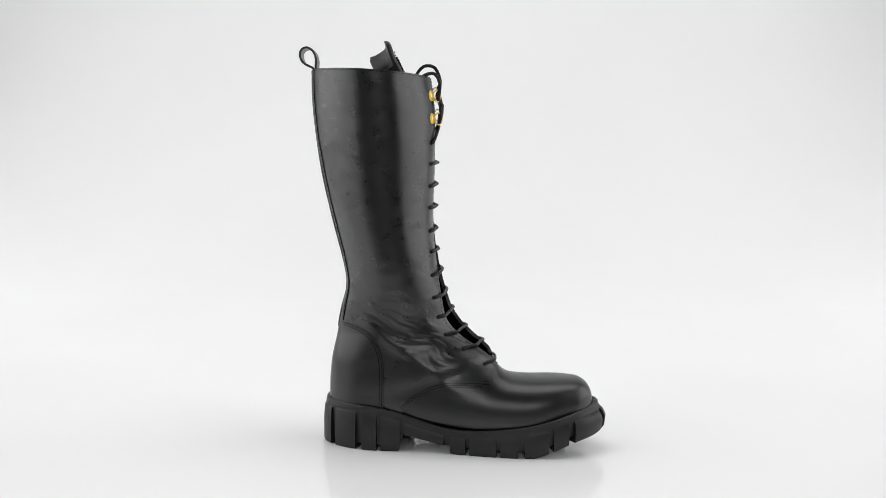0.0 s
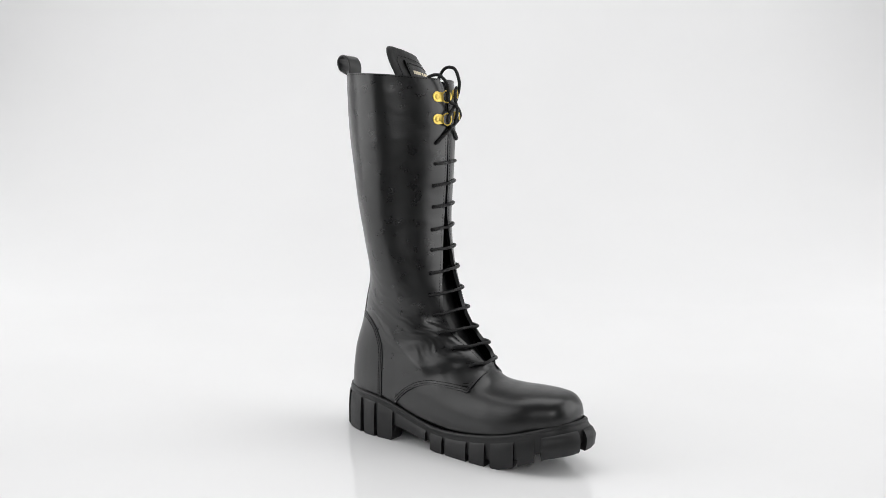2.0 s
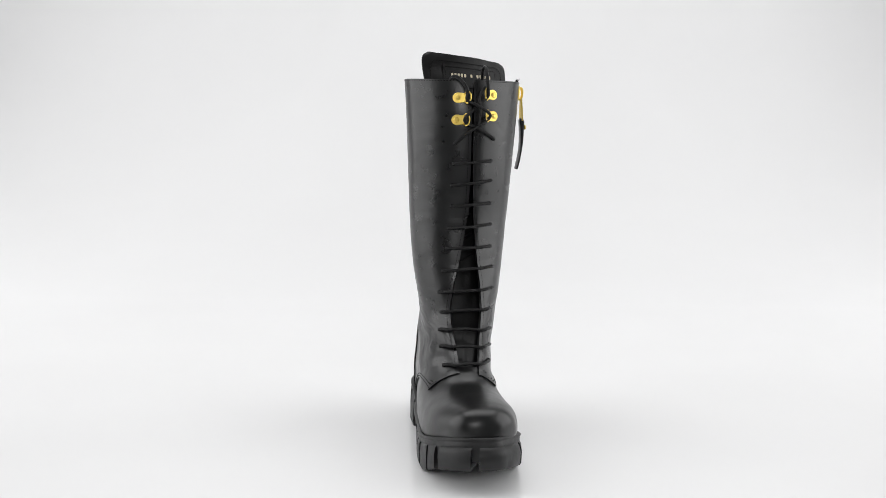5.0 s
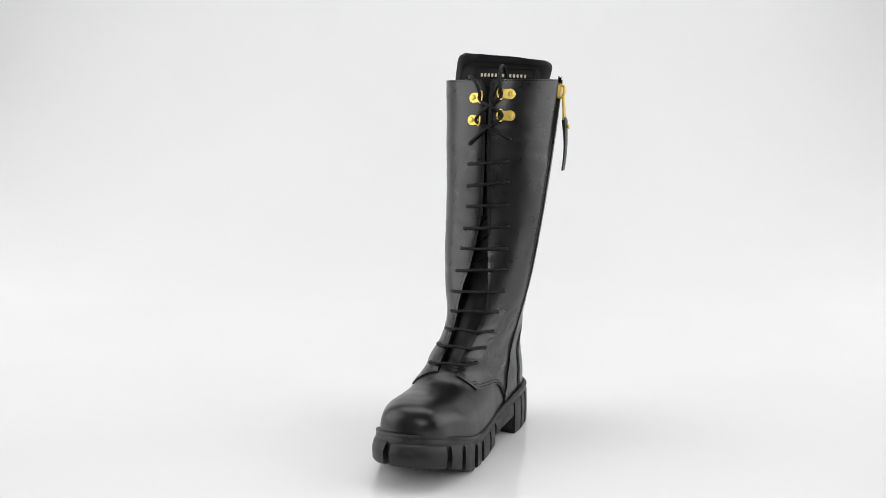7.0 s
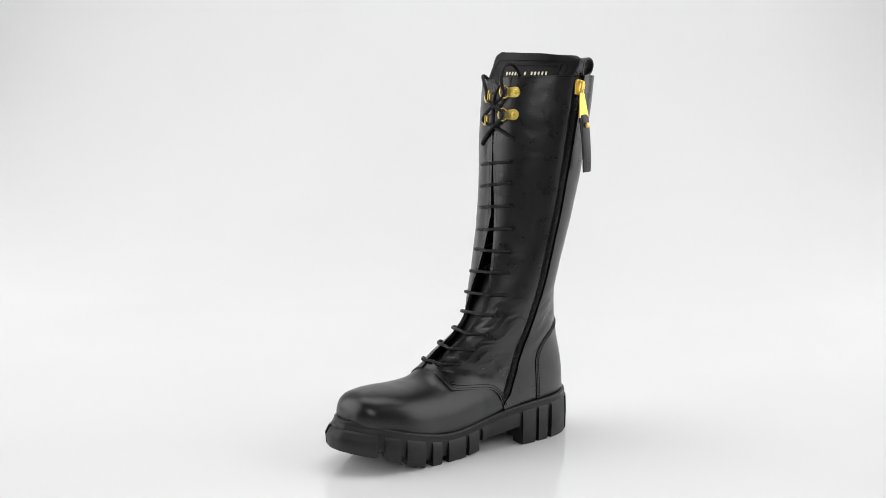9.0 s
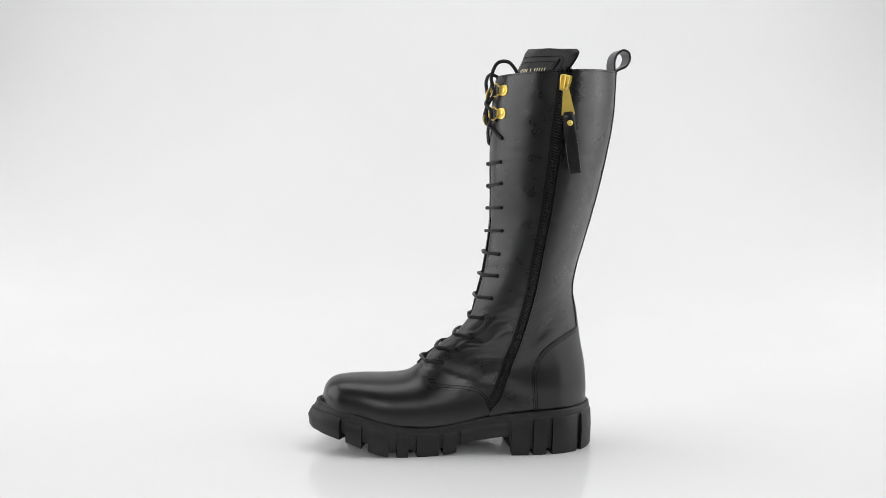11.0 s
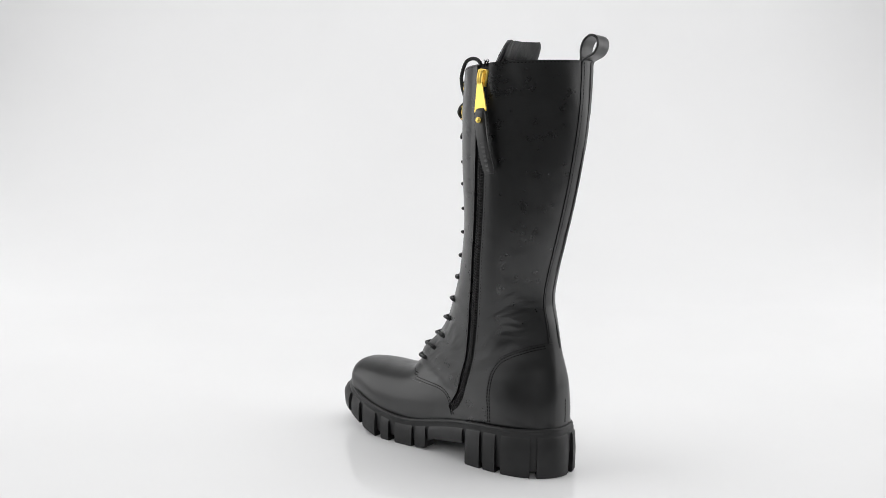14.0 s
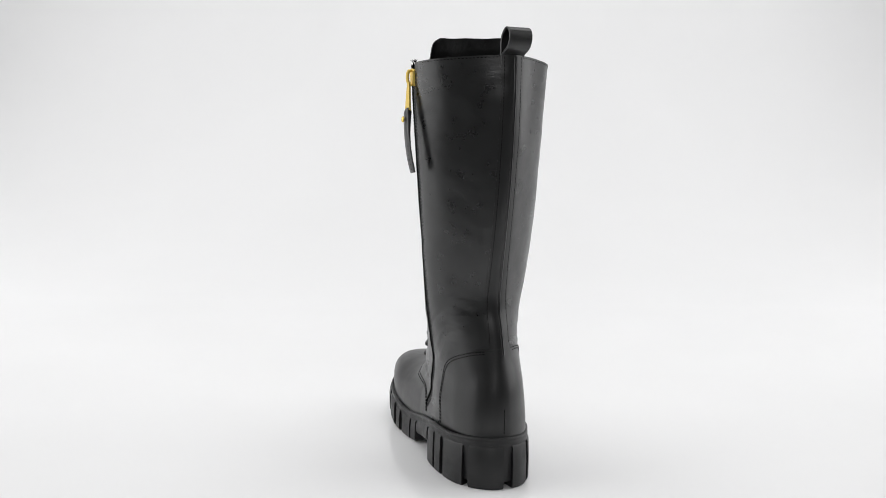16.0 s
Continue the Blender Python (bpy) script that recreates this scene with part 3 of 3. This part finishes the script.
    for s in np.linspace(0.02, 6.7, 95):
        p = upper(np.array(s), np.array(-(math.pi - 0.05)))
        pts.append(p + np.array((-0.0022, 0, 0)))
    tube("piping", pts, 0.0016, SMOOTH, strip, 7)
    return front


def build_tongue(boot):
    # x, z and half width up the middle
    rows = [(0.034, 0.083, 0.008), (0.027, 0.0895, 0.014), (0.016, 0.0985, 0.019), (0.003, 0.109, 0.023), (-0.009, 0.121, 0.026), (-0.018, 0.135, 0.029),
            (-0.026, 0.152, 0.032), (-0.034, 0.173, 0.035), (-0.040, 0.196, 0.038), (-0.046, 0.240, 0.038), (-0.049, 0.300, 0.040), (-0.054, 0.350, 0.043),
            (-0.064, 0.385, 0.0490), (-0.074, 0.404, 0.0510), (-0.078, 0.4140, 0.0500), (-0.080, 0.4185, 0.044)]
    path = catmull(rows, np.linspace(0, len(rows) - 1, 90))
    nv = 33

    def sheet(off):
        V = []
        for x, z, w in path:
            for k in range(nv):
                v = -1 + 2 * k / (nv - 1)
                edge = min(1.0, (1 - abs(v)) / 0.08)
                bow = (0.010 * v * v + 0.012 * v * min(1, max(0, (z - 0.2) / 0.15))) * min(1, w / 0.05)
                pad = off * (0.45 + 0.55 * math.sqrt(edge))
                y = float(centre(x, z)) + 0.001 + v * w
                V.append((x - bow + pad + 0.0012 * noise.noise((v * 3, z * 40, 1.0)), y, z + 0.0006 * noise.noise((v * 2.5, z * 20, 5.0)) - 0.004 * min(1, max(0, (z - 0.385) / 0.03)) * v))
        return V

    A, B = sheet(0.0028), sheet(-0.0028)
    m = len(path)
    V = A + B
    Fc = []
    for base in (0, len(A)):
        for a in range(m - 1):
            for k in range(nv - 1):
                Fc.append((base + a * nv + k, base + a * nv + k + 1, base + (a + 1) * nv + k + 1, base + (a + 1) * nv + k))
    L = len(A)
    for a in range(m - 1):
        for k in (0, nv - 1):
            Fc.append((a * nv + k, (a + 1) * nv + k, L + (a + 1) * nv + k, L + a * nv + k))
    for a in (0, m - 1):
        for k in range(nv - 1):
            Fc.append((a * nv + k, a * nv + k + 1, L + a * nv + k + 1, L + a * nv + k))
    tongue = mesh_object("tongue", V, Fc, SOFT, boot, label="padded black leather tongue standing above the shaft")

    def on(v, z, lift):
        i = float(np.interp(z, path[:, 1], np.arange(m)))
        x, zz, w = (float(np.interp(i, np.arange(m), path[:, c])) for c in range(3))
        bow = 0.010 * (v / w) ** 2 + 0.012 * v / w
        return Vector((x - bow + 0.0034 + lift, float(centre(x, zz)) + 0.001 + v, zz - 0.004 * min(1, max(0, (zz - 0.385) / 0.03)) * v / w))

    rim = [on(-0.043, z, 0.0) for z in np.linspace(0.375, 0.405, 12)] + [on(v, 0.4105, 0.0) for v in np.linspace(-0.038, 0.038, 26)] + [on(0.043, z, 0.0) for z in np.linspace(0.405, 0.375, 12)]
    stitches("stitching", np.array([tuple(p) for p in rim]), tongue, 0.002, 0.001, 0.0004)
    back = [on(-0.033, z, -0.0066) for z in np.linspace(0.380, 0.400, 8)] + [on(v, 0.4005, -0.0066) for v in np.linspace(-0.032, 0.032, 22)] + [on(0.033, z, -0.0066) for z in np.linspace(0.400, 0.380, 8)]
    tube("binding", smooth_path([tuple(p) for p in back[::3]], 0.002), 0.0008, SOFT, tongue, 6)
    # sewn patch with a row of foil marks
    bm = bmesh.new()
    cols, rws = 15, 6
    g = [[[bm.verts.new(on(-0.029 + 0.066 * c / (cols - 1), 0.383 + 0.024 * r / (rws - 1), l)) for c in range(cols)] for r in range(rws)] for l in (-0.001, 0.0013)]
    for L2 in g:
        for r in range(rws - 1):
            for c in range(cols - 1):
                bm.faces.new((L2[r][c], L2[r][c + 1], L2[r + 1][c + 1], L2[r + 1][c]))
    for r in range(rws - 1):
        for c in (0, cols - 1):
            bm.faces.new((g[0][r][c], g[0][r + 1][c], g[1][r + 1][c], g[1][r][c]))
    for c in range(cols - 1):
        for r in (0, rws - 1):
            bm.faces.new((g[0][r][c], g[0][r][c + 1], g[1][r][c + 1], g[1][r][c]))
    bm_object("patch", bm, SOFT, tongue, "black leather patch sewn to the tongue")
    border = [on(v, z, 0.0016) for v, z in [(-0.0265, 0.385)] + [(-0.0265 + 0.061 * k / 14, 0.4048) for k in range(15)] + [(0.0345, 0.385)]]
    stitches("stitching", np.array(border), tongue, 0.002, 0.001, 0.0004)
    for k in range(13):
        if k in (5, 7):
            continue
        v = -0.0190 + 0.0038 * k
        bm = bmesh.new()
        m4 = frame_at(on(v, 0.3960, 0.0012), (1, 0, 0.35), (-0.35, 0, 1))
        plate(bm, rounded_rect(0.0023, 0.0040, 0.0005, 3), 0, 0.0005, m4)
        bm_object("foil_mark", bm, FOIL, tongue, "pale gold stamped mark", smooth=False)
    return tongue


# eyelets, from the top row to the bottom one: z and y of the outer and of the inner hole
EYELETS = [(.3220, .0020, .3272, .0420), (.2994, .0005, .3030, .0405), (.2760, -.0010, .2815, .0410), (.2534, -.0010, .2570, .0405), (.2290, -.0035, .2334, .0420),
           (.2075, -.0060, .2093, .0415), (.1830, -.0105, .1872, .0430), (.1600, -.0145, .1640, .0420), (.1390, -.0130, .1427, .0370), (.1205, -.0160, .1230, .0345),
           (.1060, -.0190, .1080, .0300), (.0910, -.0206, .0950, .0260)]


def build_laces(boot):
    rnd = random.Random(4)
    holes = []
    for k in range(len(EYELETS)):
        zo, yo, zi, yi = EYELETS[k]
        a, na = front_skin(zo, yo, 0.0008)
        b, nb = front_skin(zi, yi, 0.0008)
        holes.append((a, na, b, nb))
        for p, nn in ((a, na), (b, nb)):
            bm = bmesh.new()
            bmesh.ops.create_cone(bm, cap_ends=True, segments=14, radius1=0.0026, radius2=0.0021, depth=0.0009, matrix=frame_at(p + nn * 0.0006, nn, (0, 0, 1)))
            bm_object("eyelet", bm, LINING, boot)
        if k == 0:
            continue
        ho = float(np.interp(zo, GAP_Z, GAP_OUT)) - 0.002
        hi = float(np.interp(zi, GAP_Z, GAP_IN)) + 0.002
        f1, f2 = (ho - yo) / (yi - yo), (hi - yo) / (yi - yo)
        e1, n1 = front_skin(zo + (zi - zo) * f1, ho, 0.0034 + rnd.uniform(0, 0.0008))
        e2, n2 = front_skin(zo + (zi - zo) * f2, hi, 0.0034 + rnd.uniform(0, 0.0008))
        mid = (e1 + e2) / 2 + (n1 + n2) * 0.0008 + np.array((0, 0, rnd.uniform(-0.0006, 0.0006)))
        pts = [a - na * 0.002, a + na * 0.0022, (a + e1) / 2 + (na + n1) * 0.0012, e1, mid, e2, (b + e2) / 2 + (nb + n2) * 0.0012, b + nb * 0.0022, b - nb * 0.002]
        tube("lace", smooth_path(pts, 0.0016), 0.0017, CORD, boot, 9)
        # the return run behind the facing, seen through the gap
        if 3 <= k < len(EYELETS) - 1:
            c = front_skin(EYELETS[k + 1][0], EYELETS[k + 1][1], -0.004)[0]
            d = front_skin(zi, yi, -0.004)[0]
            tube("lace", smooth_path([c, (c + d) / 2 - np.array((0.003, 0, 0)), d], 0.003), 0.0016, CORD, boot, 7)
    return holes


def build_hook(boot, z, y, toward):
    """A gold lacing hook: plate with a domed rivet, and a D-shaped loop toward the gap."""
    p, n = front_skin(z, y, 0.0014)
    up = (0.0, 0.0, 1.0)
    m = frame_at(p, n, up)
    # x of the pose runs across the boot; flip it so that it points to the gap
    xdir = Vector((m[0][0], m[1][0], m[2][0]))
    f = 1 if xdir.y * toward > 0 else -1
    bm = bmesh.new()
    outline = []
    for k in range(9):
        a = radians(90 + 180 * k / 8)
        outline.append((f * (0.0060 * math.cos(a) - 0.0005), 0.0057 * math.sin(a)))
    outline += [(f * 0.0080, -0.0046), (f * 0.0080, 0.0046)]
    if f < 0:
        outline = outline[::-1]
    plate(bm, outline, -0.0005, 0.0011, m, 0.0004)
    hook = bm_object("lace_hook", bm, GOLD, boot, "polished gold metal lacing hook")
    bm = bmesh.new()
    bmesh.ops.create_uvsphere(bm, u_segments=18, v_segments=10, radius=0.0033, matrix=m @ Matrix.Translation((-f * 0.0012, 0, 0.0009)) @ Matrix.Diagonal((1, 1, 0.45, 1)))
    bm_object("rivet", bm, GOLD, hook)
    pts = []
    for k in range(17):
        a = radians(-115 + 230 * k / 16)
        pts.append(m @ Vector((f * (0.0098 + 0.0040 * math.cos(a)), 0.0062 * math.sin(a), 0.0012 + 0.0050 * (0.5 + 0.5 * math.cos(a)))))
    tube("hook_loop", np.array([tuple(q) for q in pts]), 0.00085, GOLD, hook, 8)
    for s2 in (-1, 1):
        e = m @ Vector((f * 0.0065, s2 * 0.0036, 0.001))
        q = pts[0] if s2 < 0 else pts[-1]
        tube("hook_arm", np.array([tuple(e), tuple((e + q) / 2 + Vector(n) * 0.0004), tuple(q)]), 0.0010, GOLD, hook, 7)
    return m @ Vector((f * 0.0095, 0.0, 0.0042)), Vector(n)


def build_top_lacing(boot, holes):
    hooks = {}
    for key, z, y, to in (("o1", 0.3700, 0.0048, 1), ("o2", 0.3465, 0.0036, 1), ("i1", 0.3740, 0.0415, -1), ("i2", 0.3512, 0.0418, -1)):
        hooks[key] = build_hook(boot, z, y, to)
    fw = np.array((1.0, 0, 0))

    def H(k, dz=0.0, dx=0.0):
        return np.array(hooks[k][0]) + np.array((dx, 0, dz))

    a, na, b, nb = holes[0]
    # two ends cross from the top eyelets to the lower hooks, cross again to the upper ones and end in a loose loop
    one = [a - na * 0.002, a + na * 0.0025, (a + H("i2")) / 2 + fw * 0.004, H("i2", -0.003, 0.0015), H("i2", 0.003, 0.0025),
           (H("i2") + H("o1")) / 2 + fw * 0.005, H("o1", -0.003, 0.001), H("o1", 0.004, 0.002),
           H("o1") + np.array((0.002, -0.004, 0.014)), H("o1") + np.array((-0.004, -0.012, 0.022)), H("o1") + np.array((-0.016, -0.016, 0.018)), H("o1") + np.array((-0.026, -0.017, 0.004))]
    two = [b - nb * 0.002, b + nb * 0.0025, (b + H("o2")) / 2 + fw * 0.0025, H("o2", -0.003, 0.001), H("o2", 0.003, 0.002),
           (H("i1") + H("o2")) / 2 + fw * 0.003, H("i1", -0.003, 0.001), H("i1", 0.004, 0.003),
           H("i1") + np.array((0.004, -0.001, 0.014)), H("i1") + np.array((-0.002, -0.001, 0.027)), H("i1") + np.array((-0.014, -0.001, 0.028)), H("i1") + np.array((-0.023, 0.000, 0.016)), H("i1") + np.array((-0.026, 0.000, 0.002))]
    for pts in (one, two):
        tube("lace", smooth_path(pts, 0.0015), 0.0018, CORD, boot, 9)
    # loose end that hangs down over the crossing
    e = [H("i1") + np.array((0.002, -0.003, 0.008)), H("i1") + np.array((0.004, -0.010, -0.004)), H("i2") + np.array((0.0045, -0.010, 0.006)), H("i2") + np.array((0.0025, -0.011, -0.010))]
    tube("lace", smooth_path(e, 0.0015), 0.0017, CORD, boot, 9)


def build_zip(boot):
    def r_tape(s, phi, P):
        return np.where(phi > 0, np.maximum(np.abs(d_zip(P)) - 0.0125 * np.clip((P[..., 2] - 0.044) / 0.01, 0, 1), 0.047 - P[..., 2]), 1.0)

    tape = panel("zip_tape", r_tape, -0.0010, 0, ZIPTAPE, boot, "black woven zip tape")
    line = np.array([p for p in ZIP if 0.050 < p[1] < 0.383])
    line = smooth_path(line, 0.00135)
    V, Fc = [], []
    for k, (x, z) in enumerate(line):
        p, n = skin(float(x), float(z), 1, -0.0003)
        t = line[min(k + 1, len(line) - 1)] - line[max(k - 1, 0)]
        t3 = np.array((t[0], 0, t[1])) / np.linalg.norm(t)
        c = np.cross(n, t3)
        f = 1 if k % 2 else -1
        q = [p + c * f * -0.0006 + n * 0.0004, p + c * f * 0.0010 + n * 0.0010, p + c * f * 0.0031 + n * 0.0005 - t3 * 0.0005]
        v, fc = tube_data(np.array(q), 0.00080, 5, len(V))
        V += v
        Fc += fc
    mesh_object("zip_teeth", V, Fc, ZIPCOIL, tape, label="black zip coil")
    # frayed upper end of the tape
    rnd = random.Random(8)
    top, nt = skin(-0.0852, 0.3925, 1, 0.0)
    V, Fc = [], []
    for k in range(14):
        o = np.array((rnd.uniform(-0.005, 0.005), rnd.uniform(-0.001, 0.001), 0))
        q = [top + o - np.array((0, 0, 0.003)), top + o + np.array((rnd.uniform(-0.001, 0.001), 0, 0.001)), top + o + np.array((rnd.uniform(-0.003, 0.003), rnd.uniform(-0.001, 0.003), rnd.uniform(0.002, 0.004)))]
        v, fc = tube_data(smooth_path(q, 0.002), 0.00025, 4, len(V))
        V += v
        Fc += fc
    mesh_object("frayed_threads", V, Fc, LINING, tape)

    # slider: wedge body with a bridge, plate hanging from it and a leather tab
    p, n = skin(-0.0838, 0.3800, 1, 0.0012)
    d = np.array((-0.0775 + 0.0838, 0, 0.345 - 0.385))
    up = tuple(-d / np.linalg.norm(d))
    m = frame_at(p, n, up)
    bm = bmesh.new()
    plate(bm, [(-0.0042, -0.0075), (0.0042, -0.0075), (0.0056, 0.002), (0.0058, 0.0065), (0.0035, 0.0078), (-0.0035, 0.0078), (-0.0058, 0.0065), (-0.0056, 0.002)], -0.0008, 0.0020, m, 0.0006)
    slider = bm_object("zip_slider", bm, GOLD, boot, "gold metal zip slider")
    arch = [m @ Vector((0, y, z)) for y, z in ((0.0062, 0.0018), (0.0058, 0.0046), (0.0020, 0.0058), (-0.0030, 0.0056), (-0.0064, 0.0042), (-0.0068, 0.0018))]
    for off in (-0.0011, 0.0011):
        x = m.to_3x3() @ Vector((off, 0, 0))
        tube("bridge", smooth_path([tuple(a + x) for a in arch], 0.001), 0.0013, GOLD, slider, 8)
    # the plate hangs plumb, just off the leather
    hp = p + np.array(n) * 0.0045 + np.array((0, 0, -0.004))
    mp = frame_at(hp, (0.04, n[1], 0.06), (0.10, 0.05, 1.0))
    bm = bmesh.new()
    plate(bm, [(-0.0027, 0.0), (0.0027, 0.0), (0.0042, -0.010), (0.0066, -0.0265), (0.0040, -0.0268), (0.0034, -0.0235), (-0.0034, -0.0235), (-0.0040, -0.0268), (-0.0066, -0.0265), (-0.0042, -0.010)], -0.0008, 0.0008, mp)
    bm_object("pull_plate", bm, GOLD, slider, "gold tapered pull plate", smooth=False)
    bar = [mp @ Vector((-0.0055, -0.0262, 0)), mp @ Vector((0, -0.0262, 0)), mp @ Vector((0.0055, -0.0262, 0))]
    tube("pull_bar", np.array([tuple(b) for b in bar]), 0.0009, GOLD, slider, 8)
    # leather tab: a long tongue, bowed off the shaft
    prof = [(-0.0240, 0.0048, 0.0012), (-0.0275, 0.0056, 0.0026), (-0.034, 0.0060, 0.0022), (-0.050, 0.0061, 0.0016), (-0.063, 0.0061, 0.0012), (-0.077, 0.0060, 0.0012), (-0.0828, 0.0054, 0.0011)]
    path = catmull(prof, np.linspace(0, len(prof) - 1, 40))
    V, Fc = [], []
    for y, w, th in path:
        k = (y + 0.024) / -0.065
        bow = 0.0035 * math.sin(math.pi * min(1, max(0, k)) * 0.9) - 0.0085 * k
        sway = -0.0050 * k * k
        for a in range(12):
            c, sn = math.cos(2 * math.pi * a / 12), math.sin(2 * math.pi * a / 12)
            V.append(mp @ Vector((-sway + w * math.copysign(abs(c) ** 0.45, c), y, bow + th * math.copysign(abs(sn) ** 0.6, sn))))
    for r in range(len(path) - 1):
        for a in range(12):
            Fc.append((r * 12 + a, r * 12 + (a + 1) % 12, (r + 1) * 12 + (a + 1) % 12, (r + 1) * 12 + a))
    Fc.append(list(range(12))[::-1])
    Fc.append([(len(path) - 1) * 12 + a for a in range(12)])
    tab = mesh_object("pull_tab", V, Fc, SMOOTH, boot, label="black leather zip pull with embossed marks")
    bm = bmesh.new()
    bmesh.ops.create_uvsphere(bm, u_segments=16, v_segments=10, radius=0.0028, matrix=mp @ Matrix.Translation((0.0, -0.0345, 0.0043)) @ Matrix.Diagonal((1, 1, 0.5, 1)))
    bm_object("rivet", bm, GOLD, tab, "small gold rivet")
    for k in range(9):
        y = -0.046 - 0.0042 * k
        kk = (y + 0.024) / -0.065
        bow = 0.0035 * math.sin(math.pi * min(1, kk) * 0.9) - 0.0085 * kk
        bm = bmesh.new()
        plate(bm, rounded_rect(0.0036, 0.0022, 0.0006, 3), 0, 0.0005, mp @ Matrix.Translation((0.0050 * kk * kk, y, bow + 0.0009)))
        bm_object("embossed_mark", bm, SMOOTH, tab, smooth=False)


def build_pull_loop(boot):
    pts = [(-0.1515, 0.3830), (-0.1528, 0.3920), (-0.1535, 0.3990), (-0.1532, 0.4060), (-0.1562, 0.4125), (-0.1630, 0.4160), (-0.1695, 0.4140), (-0.1712, 0.4085), (-0.1675, 0.4025), (-0.1600, 0.3995), (-0.1556, 0.3968), (-0.1542, 0.3900), (-0.1530, 0.3830)]
    pts = [(x if z < 0.4 else -0.155 + (x + 0.155) * 0.92, z if z < 0.4 else 0.4 + (z - 0.4) * 1.17) for x, z in pts]
    path = smooth_path(pts, 0.0012)
    t = np.gradient(path, axis=0)
    t /= np.linalg.norm(t, axis=1)[:, None]
    nn = np.c_[-t[:, 1], t[:, 0]]
    V, Fc = [], []
    y0 = 0.0212
    ring = [(w, h) for w, h in ((-0.0110, -0.0004), (-0.0104, -0.0011), (0.0104, -0.0011), (0.0110, -0.0004), (0.0110, 0.0004), (0.0104, 0.0011), (-0.0104, 0.0011), (-0.0110, 0.0004))]
    for p, q in zip(path, nn):
        for w, h in ring:
            V.append((p[0] + q[0] * h, y0 + w, p[1] + q[1] * h))
    m = len(ring)
    for a in range(len(path) - 1):
        for j in range(m):
            Fc.append((a * m + j, a * m + (j + 1) % m, (a + 1) * m + (j + 1) % m, (a + 1) * m + j))
    Fc += [list(range(m))[::-1], [(len(path) - 1) * m + j for j in range(m)]]
    mesh_object("pull_loop", V, Fc, SMOOTH, boot, label="black leather pull loop at the back")


# ---------------------------------------------------------------- build
build_studio()
boot = tagged(new("boot"), "tall black leather lace-up boot with chunky rubber sole", "boot")
boot.empty_display_size = 0.05
build_sole(boot)
build_upper(boot)
build_tongue(boot)
holes = build_laces(boot)
build_top_lacing(boot, holes)
build_zip(boot)
build_pull_loop(boot)


# ---------------------------------------------------------------- the boot turns on the spot
def motions():
    walk(boot, [(t / 2, pose(0, 0, 0, 0, 0, -15.452 * t / 2)) for t in range(33)])


motions()
